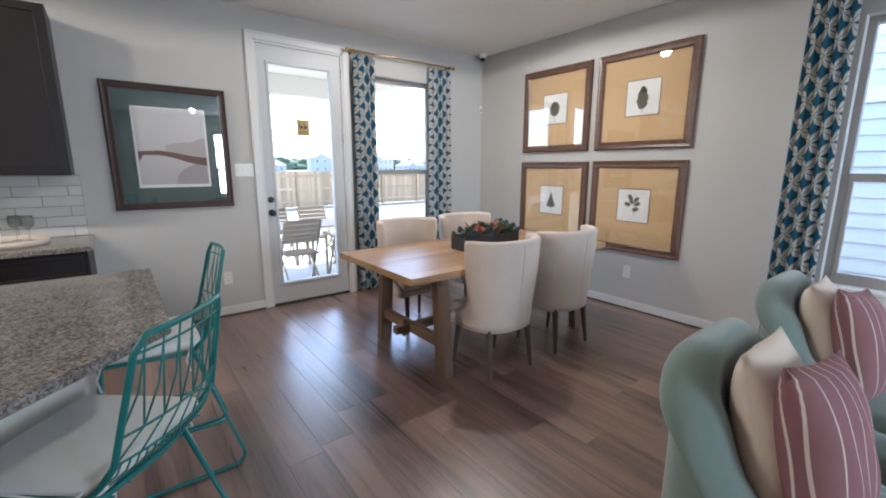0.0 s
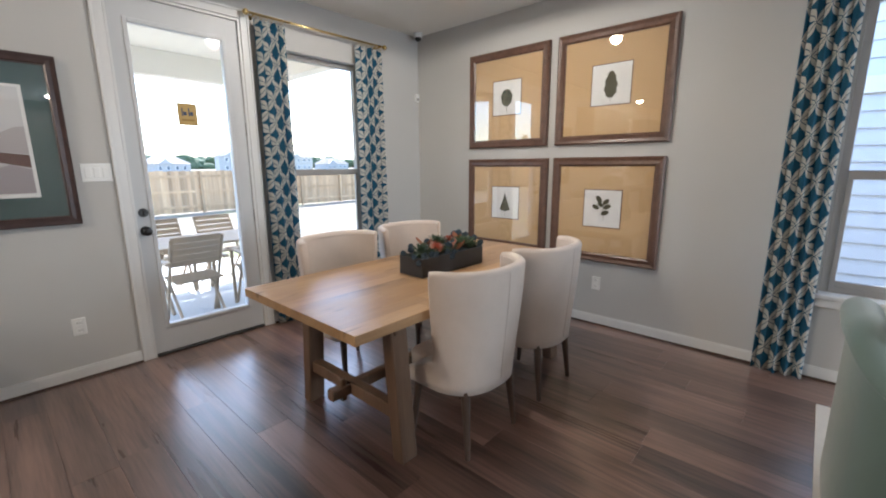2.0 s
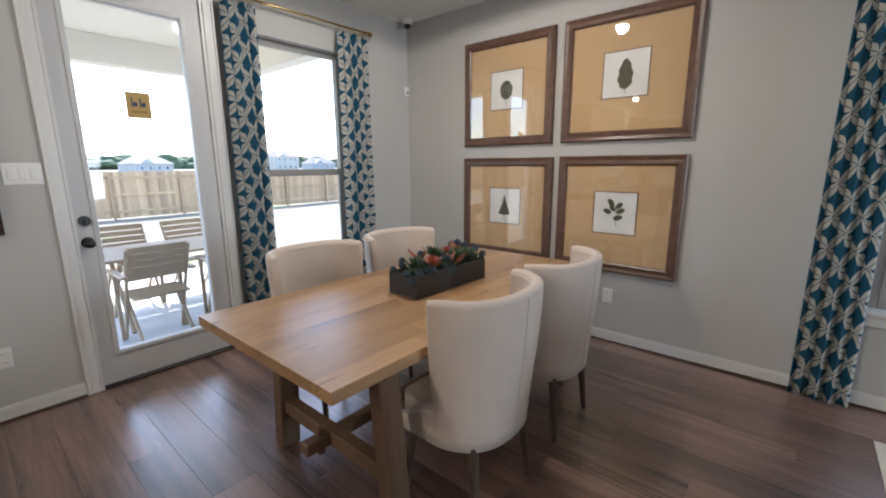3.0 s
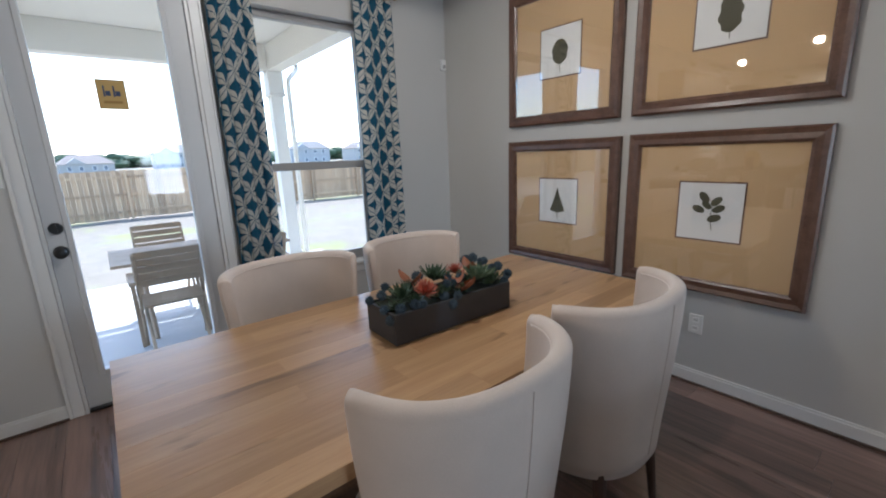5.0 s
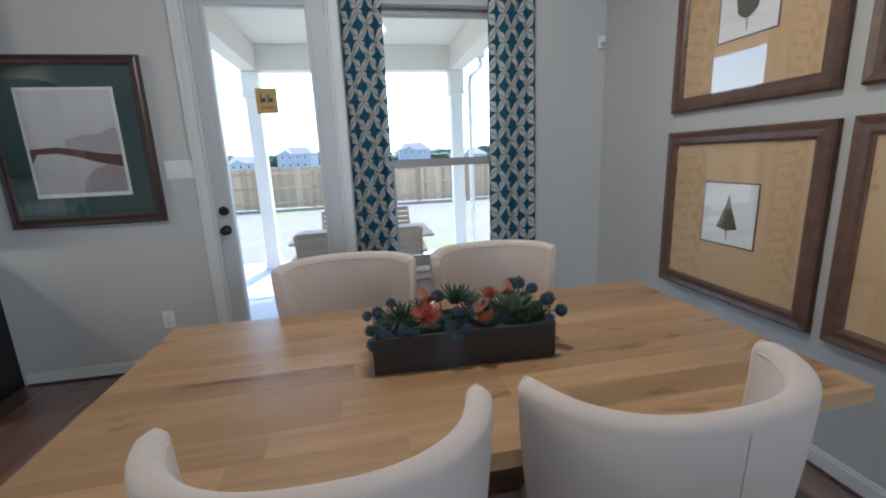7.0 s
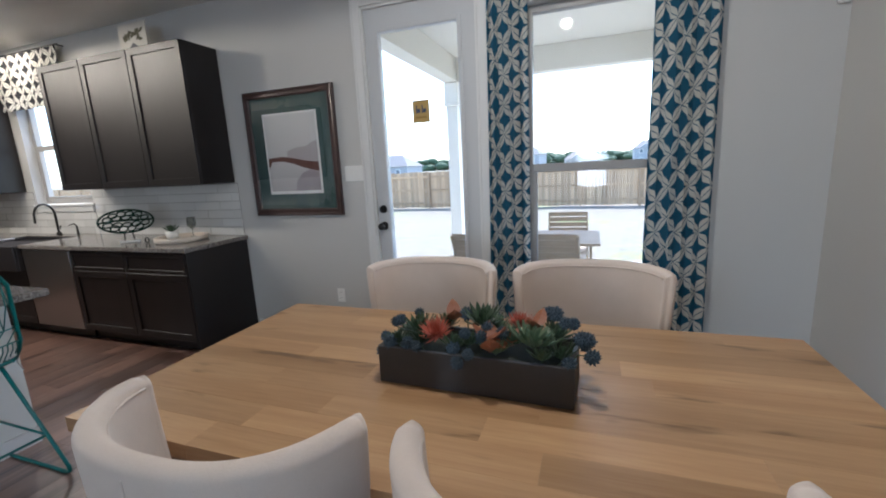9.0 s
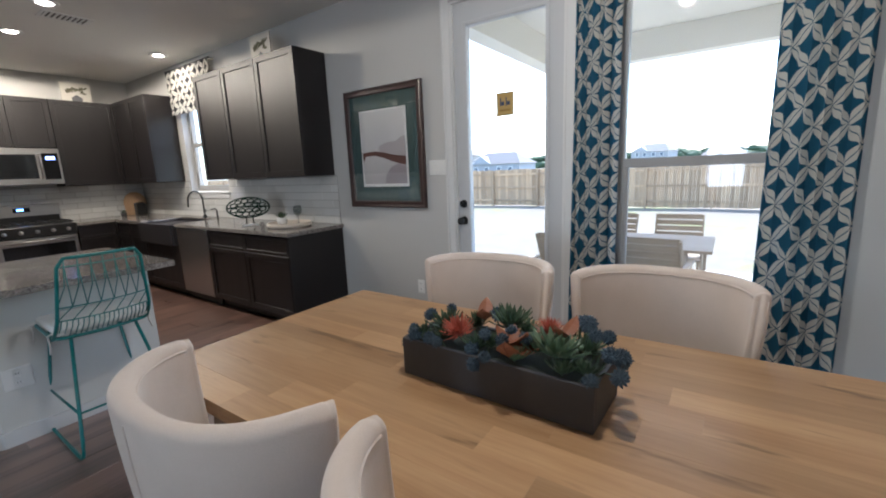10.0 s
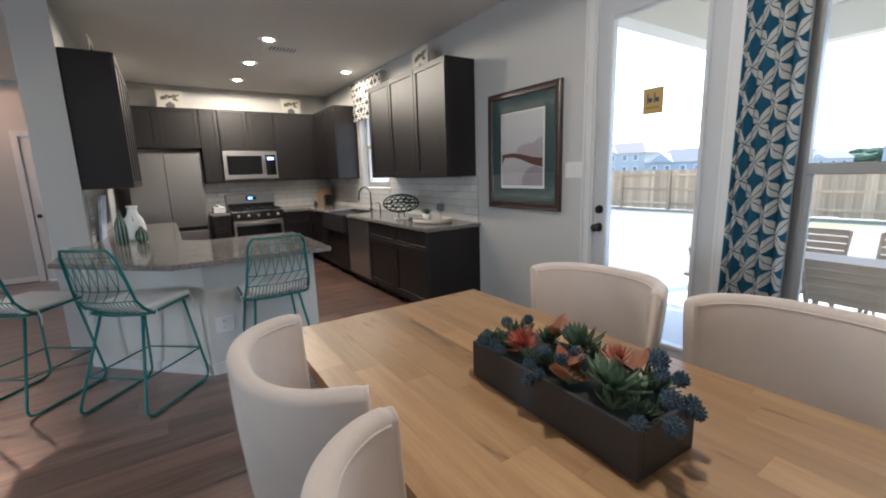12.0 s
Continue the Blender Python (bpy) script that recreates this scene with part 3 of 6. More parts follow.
def flat_shape(pts, y0, y1):
    """A thin cut-out in local x and z."""
    bm = bmesh.new()
    lo, hi = [bm.verts.new((x, y0, z)) for x, z in pts], [bm.verts.new((x, y1, z)) for x, z in pts]
    bm.faces.new(lo)
    bm.faces.new(hi[::-1])
    for i in range(len(pts)):
        bm.faces.new((lo[i], lo[(i + 1) % len(pts)], hi[(i + 1) % len(pts)], hi[i]))
    return bm


def leaf_outline(kind):
    if kind == "round":
        return [(0.05 * math.cos(a) * (1 + 0.05 * math.sin(7 * a)), 0.05 * math.sin(a)) for a in np.linspace(0, math.tau, 40)[:-1]]
    if kind == "lobed":
        out = []
        for a in np.linspace(0, math.tau, 72)[:-1]:
            w = 0.040 * (1 + 0.10 * math.cos(9 * a)) * (1 - 0.25 * math.sin(a))
            out.append((w * math.cos(a), 0.066 * math.sin(a)))
        return out
    return [(-0.05, -0.045), (0.0, -0.055), (0.05, -0.045), (0.028, 0.0), (0.012, 0.03), (0.0, 0.065), (-0.014, 0.025), (-0.026, 0.0)]


def leaf_picture(m, w, h, kind):
    t = thing("framed_print", "pressed leaf print on tan mat in a walnut frame", "picture", m, "four leaf prints on the wall")
    part("frame", frame_bars(w, h, 0.074, 0.038), M["frame"], t)
    part("mat", bm_box(-w / 2 + 0.045, -0.016, -h / 2 + 0.045, w / 2 - 0.045, -0.008, h / 2 - 0.045), M["kraft"], t)
    dz, p = 0.015, 0.155
    part("mat_edge", bm_box(-p - 0.008, -0.018, dz - p - 0.008, p + 0.008, -0.0161, dz + p + 0.008), M["frame"], t)
    part("sheet", bm_box(-p, -0.020, dz - p, p, -0.0181, dz + p), M["paper"], t)
    k = 1.55
    if kind == "sprig":
        for a, x, z, s in ((2.25, -0.028, 0.078, 0.9), (0.75, 0.032, 0.058, 0.85), (0.45, 0.045, 0.018, 0.85), (2.75, -0.052, 0.012, 0.85), (0.35, 0.028, -0.034, 0.9), (2.4, -0.014, 0.036, 0.75)):
            pts = [(x + s * (0.038 * math.cos(q) * math.cos(a) - 0.022 * math.sin(q) * math.sin(a)), dz + z + s * (0.038 * math.cos(q) * math.sin(a) + 0.022 * math.sin(q) * math.cos(a))) for q in np.linspace(0, math.tau, 22)[:-1]]
            part("leaf", flat_shape(pts, -0.0214, -0.0201), M["leafprint"], t)
        part("stem", bm_tube([(0.02, -0.021, dz - 0.10), (0.01, -0.021, dz - 0.03), (0.015, -0.021, dz + 0.05)], 0.0018, 5), M["leafprint"], t)
    else:
        pts = [(x * k * 0.8, dz + z * k) for x, z in leaf_outline(kind)]
        part("leaf", flat_shape(pts, -0.0214, -0.0201), M["leafprint"], t)
        part("stem", bm_tube([(0.0, -0.021, dz - 0.05 * k), (0.004, -0.021, dz - 0.085 * k)], 0.0018, 5), M["leafprint"], t)
    g = part("glazing", bm_box(-w / 2 + 0.05, -0.0275, -h / 2 + 0.05, w / 2 - 0.05, -0.0255, h / 2 - 0.05), M["picture_glass"], t)
    g.visible_shadow = False
    return t


for (y0, y1, z0, z1), kind in (((2.862, 3.75, 1.572, 2.466), "round"), ((1.85, 2.785, 1.572, 2.466), "lobed"), ((2.842, 3.755, 0.578, 1.462), "cone"), ((1.86, 2.785, 0.578, 1.466), "sprig")):
    leaf_picture(pose(WX - 0.002, (y0 + y1) / 2, (z0 + z1) / 2, 0, 0, -90), y1 - y0, z1 - z0, kind)


def hill_material():
    n = N("painted_hills")
    v = n.coords("Object", (1, 1, 1))
    sp = n.add("SeparateXYZ")
    n.put(sp.inputs[0], v)
    w = n.math("MULTIPLY_ADD", n.noise(v, 5, 5), 0.16, sp.outputs[2])
    c = n.ramp(n.math("MULTIPLY_ADD", w, 1.2, 0.5), (0.10, (0.42, 0.40, 0.41)), (0.40, (0.50, 0.49, 0.50)), (0.60, (0.56, 0.56, 0.57)), (0.9, (0.62, 0.62, 0.62)))
    return n.done(c, 0.85)


def landscape_picture():
    w, h = 0.865, 1.01
    t = thing("framed_landscape", "hazy hill landscape with green mat in a dark frame", "picture", pose(0.527, WY - 0.002, 1.553))
    part("frame", frame_bars(w, h, 0.058, 0.032), wood("ebony_frame", (0.030, 0.018, 0.017), (0.075, 0.042, 0.036), "y", 0.35, 16), t)
    part("mat", bm_box(-w / 2 + 0.04, -0.014, -h / 2 + 0.04, w / 2 - 0.04, -0.006, h / 2 - 0.04), M["green_mat"], t)
    part("mat_edge", bm_box(-0.262, -0.017, -0.325, 0.262, -0.0141, 0.325), M["paper"], t)
    part("sheet", bm_box(-0.245, -0.019, -0.30, 0.245, -0.0171, 0.31), hill_material(), t)
    top = [(-0.245, -0.03), (-0.1, -0.02), (0.0, -0.035), (0.12, -0.06), (0.245, -0.075)]
    low = [(0.245, -0.15), (0.1, -0.115), (0.0, -0.08), (-0.1, -0.058), (-0.21, -0.06), (-0.235, -0.10), (-0.245, -0.12)]
    part("ridge", flat_shape(top + low, -0.0204, -0.0191), plain("painted_ridge", (0.12, 0.055, 0.045), 0.9, grain=60, vary=0.35), t)
    far = [(-0.05, 0.02), (0.05, 0.05), (0.14, 0.05), (0.2, 0.085), (0.245, 0.09), (0.245, -0.07), (0.1, -0.055), (-0.05, -0.025)]
    part("far_ridge", flat_shape(far, -0.0198, -0.0191), plain("painted_far_ridge", (0.42, 0.39, 0.40), 0.9, grain=60, vary=0.1), t)
    low2 = [(0.0, -0.30), (0.02, -0.22), (0.08, -0.16), (0.16, -0.13), (0.245, -0.16), (0.245, -0.30)]
    part("shore", flat_shape(low2, -0.0198, -0.0191), plain("painted_shore", (0.33, 0.30, 0.32), 0.9, grain=60, vary=0.12), t)
    g = part("glazing", bm_box(-w / 2 + 0.045, -0.025, -h / 2 + 0.045, w / 2 - 0.045, -0.0235, h / 2 - 0.045), M["picture_glass"], t)
    g.visible_shadow = False


landscape_picture()


# ---- switches, outlets, sensors ----
def wall_plate(name, label, m, w, h, kind):
    t = thing(name, label, name.split("_")[-1], m)
    part("plate", bm_box(-w / 2, -0.006, -h / 2, w / 2, 0, h / 2, 0.003), M["white"], t)
    if kind == "outlet":
        for z in (-0.025, 0.025):
            k = part("socket", bm_box(-0.017, -0.008, z - 0.014, 0.017, -0.0061, z + 0.014, 0.003), M["white"], t)
            for x in (-0.006, 0.006):
                part("slot", bm_box(x - 0.0012, -0.0086, z - 0.004, x + 0.0012, -0.0081, z + 0.006), M["black"], k)
    else:
        for x in (-0.046, 0, 0.046):
            part("rocker", bm_box(x - 0.016, -0.010, -0.033, x + 0.016, -0.0061, 0.033, 0.002), M["white"], t)
    return t


wall_plate("wall_outlet", "white duplex wall outlet above the baseboard", pose(0.85, WY, 0.365), 0.075, 0.118, "outlet")
wall_plate("wall_outlet", "white duplex wall outlet under the leaf prints", pose(WX, 2.335, 0.375, 0, 0, -90), 0.075, 0.118, "outlet")
wall_plate("light_switch", "white three-gang rocker switch beside the door", pose(1.075, WY, 1.37), 0.165, 0.118, "switch")
sn = thing("motion_detector", "small white alarm sensor high on the wall", "sensor", pose(4.03, WY, 2.15))
part("body", bm_box(-0.028, -0.03, -0.045, 0.028, 0, 0.045, 0.01, seg=2), M["white"], sn)
part("lens", bm_box(-0.016, -0.034, -0.03, 0.016, -0.0301, 0.0, 0.001), M["vinyl"], sn)
dc = thing("dome_camera", "small white dome camera under the ceiling corner", "camera", pose(3.96, 4.40, CEIL))
part("collar", bm_lathe([(0.05, -0.001), (0.05, -0.03), (0.042, -0.05)], 24), M["white"], dc, smooth=True)
part("lens_ball", bm_lathe([(0.036, -0.05), (0.034, -0.065), (0.024, -0.08), (0.008, -0.087)], 20), M["black"], dc, smooth=True)

# ---- ceiling lamps ----
M["lamp"] = glow("lamp_lens", (1.0, 0.86, 0.70), 14.0)
for cx, cy in CANS:
    t = thing("downlight", "white recessed ceiling downlight, lit warm", "ceiling light", pose(cx, cy, CEIL), "recessed ceiling downlights")
    part("trim_ring", bm_lathe([(0.095, -0.001), (0.095, -0.005), (0.070, -0.012), (0.050, -0.008), (0.050, -0.002)], 28), M["white"], t, smooth=True)
    lp = part("lens", bm_lathe([(0.048, -0.004), (0.046, -0.009), (0.03, -0.0125), (0.004, -0.013)], 28), M["lamp"], t, smooth=True)
    lp.visible_shadow = False

# ---- planter on the table ----
M["leaf_green"] = plain("succulent_green", (0.046, 0.080, 0.042), 0.45, grain=30, vary=0.4)
M["leaf_pale"] = plain("succulent_pale", (0.11, 0.17, 0.10), 0.5, grain=30, vary=0.35)
M["coral"] = plain("coral_bloom", (0.42, 0.10, 0.06), 0.55, grain=30, vary=0.35)
M["thistle"] = plain("blue_thistle", (0.060, 0.092, 0.122), 0.8, grain=80, vary=0.4)
M["rust"] = plain("rust_leaf", (0.24, 0.085, 0.04), 0.55, grain=20, vary=0.4)
M["soil"] = plain("dark_moss", (0.03, 0.035, 0.022), 0.95, grain=60, vary=0.5, relief=0.8)


def blade(length, width, thick, tip=0.3):
    """One pointed fleshy leaf along local y, bent up a little."""
    bm = bmesh.new()
    rows = []
    for i in range(6):
        k = i / 5
        w = width * (math.sin(math.pi * min(1, 0.18 + 0.82 * k)) ** 0.8) * (1 if k < 0.98 else 0.06) + 0.0004
        y, z = length * k, tip * length * k * k
        rows.append([bm.verts.new((-w, y, z + thick * 0.5)), bm.verts.new((0, y, z - thick * 0.3)), bm.verts.new((w, y, z + thick * 0.5)), bm.verts.new((0, y, z + thick * 0.8))])
    for A, B in zip(rows, rows[1:]):
        for k in range(4):
            bm.faces.new((A[k], A[(k + 1) % 4], B[(k + 1) % 4], B[k]))
    bm.faces.new(rows[0])
    bm.faces.new(rows[-1][::-1])
    return bm


def rosette(name, parent, rings, seed, mat, m):
    """Leaves in turns round a small heart, steeper to the middle; rings: (count, length, width, tilt)."""
    rng = random.Random(seed)
    heart = bmesh.new()
    bmesh.ops.create_icosphere(heart, subdivisions=1, radius=0.007)
    o = part(name, heart, mat, parent)
    o.matrix_basis = m
    for k, (n, ln, w, tilt) in enumerate(rings):
        me = mesh_of("leaf", blade(ln, w, w * 0.5), mat)
        for i in range(n):
            a = math.tau * (i + 0.5 * (k % 2)) / n + rng.uniform(-0.08, 0.08)
            q = new("leaf", me)
            q.parent = o
            z = rng.uniform(0.9, 1.08)
            q.matrix_basis = Matrix.Rotation(a, 4, "Z") @ Matrix.Rotation(radians(tilt + rng.uniform(-6, 6)), 4, "X") @ Matrix.Translation((0, 0.004, 0)) @ Matrix.Diagonal((1, z, 1, 1))
    return o


def thistle_head(r, seed):
    """A ball whose every facet is drawn out to a spike."""
    rng = random.Random(seed)
    bm = bmesh.new()
    bmesh.ops.create_icosphere(bm, subdivisions=2, radius=r * 0.74)
    made = bmesh.ops.poke(bm, faces=bm.faces[:])
    for v in made["verts"]:
        v.co = v.co.normalized() * r * rng.uniform(0.95, 1.2)
    return bm


def planter():
    px0, px1, py0, py1, z = 2.226, 2.796, 2.648, 2.853, TZ + 0.001
    t = thing("planter_box", "charcoal wooden planter with artificial succulents and blue thistles", "planter", pose((px0 + px1) / 2, (py0 + py1) / 2, z, 0, 0, -1.9))
    L, W, H, k = (px1 - px0) / 2, (py1 - py0) / 2, 0.115, 0.012
    part("base", bm_box(-L + k, -W + k, 0, L - k, W - k, 0.012), M["planter"], t)
    for y in (-W, W - k):
        part("side", bm_box(-L, y, 0, L, y + k, H, 0.0015), M["planter"], t)
    for x in (-L, L - k):
        part("end", bm_box(x, -W + k, 0, x + k, W - k, H, 0.0015), M["planter"], t)
    fill = bm_box(-L + k, -W + k, 0.013, L - k, W - k, 0.106)
    part("moss", fill, M["soil"], t)
    rosette("rosette", t, [(14, 0.085, 0.012, 12), (12, 0.07, 0.012, 32), (9, 0.05, 0.010, 55), (5, 0.03, 0.008, 75)], 1, M["leaf_pale"], pose(0.165, -0.03, 0.135, -12, 8, 0))
    for x, y, zz, s, mat, rx, ry in ((-0.19, 0.0, 0.13, 0.85, "leaf_green", -5, -10), (0.0, 0.055, 0.15, 0.95, "leaf_green", 10, 0), (-0.12, 0.06, 0.13, 0.6, "leaf_green", 15, 0), (0.22, 0.05, 0.13, 0.7, "leaf_pale", 10, 10), (-0.05, -0.055, 0.115, 0.7, "leaf_green", -20, 0), (0.07, -0.065, 0.115, 0.62, "leaf_pale", -22, 6), (0.245, -0.05, 0.115, 0.6, "leaf_green", -15, 12), (-0.24, -0.05, 0.11, 0.62, "leaf_green", -18, -8), (-0.01, -0.045, 0.125, 0.6, "leaf_green", -8, 0), (0.11, -0.02, 0.13, 0.6, "leaf_green", 0, 8), (-0.16, -0.055, 0.12, 0.6, "leaf_green", -15, 0), (0.20, -0.075, 0.115, 0.62, "leaf_green", -20, 10), (0.05, 0.06, 0.14, 0.6, "leaf_pale", 12, 0)):
        rosette("rosette", t, [(13, 0.08, 0.009, 15), (11, 0.07, 0.009, 38), (8, 0.05, 0.008, 62)], int(x * 100) + 50, M[mat], pose(x, y, zz, rx, ry, 30) @ Matrix.Diagonal((s, s, s, 1)))
    for x, y, zz, s in ((-0.115, -0.045, 0.145, 0.85), (0.115, 0.055, 0.155, 0.75)):
        rosette("bloom", t, [(22, 0.062, 0.0035, 8), (20, 0.062, 0.0035, 28), (16, 0.055, 0.0035, 50), (10, 0.045, 0.003, 72)], int(x * 100) + 70, M["coral"], pose(x, y, zz, 25 if y < 0 else 0, 0, 0) @ Matrix.Diagonal((s, s, s, 1)))
    rng = random.Random(7)
    spots = [(-0.265, 0.02, 0.155), (-0.29, -0.04, 0.12), (-0.25, -0.085, 0.125), (-0.30, 0.05, 0.135), (-0.285, -0.075, 0.09), (-0.19, -0.09, 0.13), (-0.16, -0.095, 0.125), (-0.05, -0.08, 0.125), (-0.02, -0.06, 0.165), (-0.03, -0.105, 0.095), (0.0, -0.10, 0.12), (0.03, 0.0, 0.165),
             (0.02, -0.04, 0.15), (0.22, 0.06, 0.20), (0.25, 0.02, 0.19), (0.27, 0.06, 0.175), (0.295, -0.02, 0.165), (0.31, 0.03, 0.14), (0.325, -0.05, 0.13), (0.27, -0.085, 0.12), (0.20, 0.085, 0.19), (-0.22, 0.07, 0.165), (-0.06, 0.085, 0.17), (0.08, -0.02, 0.16), (0.30, 0.085, 0.10)]
    heads = [mesh_of("thistle_head", thistle_head(0.0215, q), M["thistle"]) for q in range(3)]
    for i, (x, y, zz) in enumerate(spots):
        o = new("thistle_head", heads[i % 3])
        o.parent = t
        q = rng.uniform(0.8, 1.15)
        o.matrix_basis = pose(x, y, zz, 40 * i, 25 * i, 0) @ Matrix.Diagonal((q, q, q, 1))
        bx, by = max(-L + 0.03, min(L - 0.03, x * 0.85)), max(-W + 0.03, min(W - 0.03, y * 0.8))
        part("stem", bm_tube([(bx, by, 0.09), ((bx + x) / 2, (by + y) / 2, zz), (x, y, zz)], 0.0022, 5), M["leaf_green"], t)
    for x, y, zz, rz, s in ((0.055, -0.06, 0.12, 200, 1.0), (0.09, -0.045, 0.125, 150, 0.8), (-0.10, 0.075, 0.15, 20, 0.8), (0.17, 0.03, 0.165, -20, 0.7), (0.04, -0.03, 0.14, 90, 0.7)):
        rosette("broad_leaf", t, [(2, 0.085, 0.030, 22)], int(rz), M["rust"], pose(x, y, zz, 0, 0, rz) @ Matrix.Diagonal((s, s, s, 1)))
    return t


planter()

# ---- kitchen ----
def granite():
    n = N("speckled_granite")
    v = n.coords("Object")
    vo = n.add("TexVoronoi", feature="F1")
    n.put(vo.inputs["Vector"], v)
    vo.inputs["Scale"].default_value = 150
    a = n.noise(v, 75, 6, 0.75, 1.0)
    b = n.noise(v, 9, 4, 0.6, 0.8)
    sep = n.add("SeparateColor")
    n.put(sep.inputs[0], vo.outputs["Color"])
    mixv = n.math("MULTIPLY_ADD", sep.outputs[0], 0.30, n.math("MULTIPLY_ADD", a, 0.55, n.math("MULTIPLY", b, 0.2)))
    c = n.ramp(mixv, (0.30, (0.05, 0.044, 0.041)), (0.46, (0.16, 0.145, 0.133)), (0.60, (0.27, 0.25, 0.235)), (0.82, (0.46, 0.44, 0.415)))
    return n.done(c, 0.12, 0.0, 0.5)


def tile_material():
    n = N("glazed_tile")
    v = n.coords("Object")
    t = n.math("MULTIPLY_ADD", n.random(), 0.10, 0.62)
    hs = n.add("HueSaturation")
    n.put(hs.inputs["Color"], (0.92, 0.92, 0.90))
    n.put(hs.inputs["Value"], t)
    n.bump(n.noise(v, 14, 2), 0.10, 0.004)
    return n.done(hs.outputs[0], 0.10, 0.0, 0.5)


M["granite"] = granite()
M["tile"] = tile_material()
M["grout"] = plain("grout", (0.30, 0.29, 0.28), 0.9, grain=200)
M["island"] = plain("island_paint", (0.66, 0.655, 0.62), 0.55, grain=60, vary=0.03)
M["dark_glass"] = plain("oven_glass", (0.008, 0.008, 0.009), 0.06)
M["iron"] = plain("cast_iron", (0.012, 0.012, 0.012), 0.6, grain=120, relief=0.3)
CT = 0.875


def shaker(x0, x1, z0, z1, parent, handle=None):
    """A shaker door or drawer front in local x and z, its face at y = -0.02."""
    g = 0.003
    x0, x1, z0, z1 = x0 + g, x1 - g, z0 + g, z1 - g
    name = "door" if z1 - z0 > 0.2 else "drawer_front"
    w = 0.055 if z1 - z0 > 0.2 else 0.03
    cx, cz = (x0 + x1) / 2, (z0 + z1) / 2
    d = part(name, frame_bars(x1 - x0, z1 - z0, w, 0.02, True), M["cabinet"], parent)
    d.location = (cx, 0, cz)
    part("panel", bm_box(x0 + w - cx, -0.010, z0 + w - cz, x1 - w - cx, -0.001, z1 - w - cz), M["cabinet"], d)
    return d


def wall_cabinet(m, w, z0, z1, doors, depth=0.33, group="upper kitchen cabinets"):
    """Local x along the wall, y = 0 at the face, the wall at +depth."""
    t = thing("wall_cabinet", "espresso shaker wall cabinet, shut", "cabinet", m, group)
    part("body", bm_box(0.001, 0.0, z0, w - 0.001, depth - 0.002, z1, 0.002), M["cabinet"], t)
    for i in range(doors):
        shaker(w * i / doors, w * (i + 1) / doors, z0, z1, t)
    return t


def base_cabinet(m, w, layout, depth=0.60):
    t = thing("base_cabinet", "espresso shaker base cabinet under granite", "cabinet", m, "base kitchen cabinets")
    part("body", bm_box(0.001, 0.0, 0.10, w - 0.001, depth - 0.003, 0.838, 0.002), M["cabinet"], t)
    part("plinth", bm_box(0.001, 0.07, 0.001, w - 0.001, depth - 0.02, 0.099), M["cabinet"], t)
    if layout == "drawers":
        for a, b in ((0.11, 0.36), (0.36, 0.60), (0.60, 0.83)):
            shaker(0, w, a, b, t)
    else:
        n = 2 if layout == "double" else 1
        for i in range(n):
            shaker(w * i / n, w * (i + 1) / n, 0.11, 0.66, t)
            shaker(w * i / n, w * (i + 1) / n, 0.66, 0.83, t)
    return t


FY = WY - 0.605
wall_cabinet(pose(-1.85, WY - 0.335, 0), 0.56, 1.345, 2.435, 1)
wall_cabinet(pose(-1.289, WY - 0.335, 0), 1.165, 1.345, 2.435, 2)
wall_cabinet(pose(-4.17, WY - 0.335, 0), 1.06, 1.345, 2.435, 2)
base_cabinet(pose(-1.46, FY, 0), 1.355, "double")
base_cabinet(pose(-3.06, FY, 0), 0.92, "sink")
base_cabinet(pose(-3.88, FY, 0), 0.815, "double")
structure("cabinet_end_panel", bm_box(-0.104, FY - 0.015, 0.001, -0.088, WY - 0.002, 0.838, 0.001), M["cabinet"], "espresso panel that closes the cabinet row", "panel")

dw = thing("dishwasher", "stainless steel dishwasher between the cabinets", "dishwasher", pose(-2.135, FY, 0))
part("body", bm_box(0.004, 0.0, 0.09, 0.670, 0.58, 0.836), M["black"], dw)
part("door", bm_box(0.006, -0.024, 0.11, 0.668, -0.001, 0.835, 0.004), M["steel"], dw)
part("toe_panel", bm_box(0.006, 0.05, 0.001, 0.668, 0.07, 0.089), M["black"], dw)

XF = BX + 0.65     # front of the back-wall cabinets


def back_m(y0, face):
    """Local x runs towards +y and the room lies towards +x."""
    return pose(face, y0, 0, 0, 0, 90)


for y0, w, z0, n in ((1.40, 1.05, 1.86, 2), (2.452, 0.252, 1.345, 1), (2.706, 0.80, 1.83, 2), (3.508, 0.672, 1.345, 1)):
    wall_cabinet(back_m(y0, BX + 0.335), w, z0, 2.435, n)
base_cabinet(back_m(2.462, XF - 0.03), 0.235, "drawers", 0.615)
base_cabinet(back_m(3.475, XF - 0.03), 0.42, "single", 0.615)

# L-shaped worktop with a cut for the sink
b = bmesh.new()
bm_box(-2.15, FY - 0.035, 0.84, -0.065, WY - 0.001, CT, 0.004, b)
bm_box(-3.02, WY - 0.14, 0.84, -2.15, WY - 0.001, CT, 0.0, b)
bm_box(BX + 0.001, FY - 0.035, 0.84, -3.02, WY - 0.001, CT, 0.0, b)
bm_box(BX + 0.001, 3.475, 0.84, XF, FY - 0.035, CT, 0.0, b)
tagged(part("worktop", b, M["granite"]), "grey speckled granite worktop along two walls", "worktop")
tagged(part("worktop", bm_box(BX + 0.001, 2.46, 0.84, XF, 2.70, CT, 0.003), M["granite"]), "small granite worktop between fridge and cooker", "worktop")

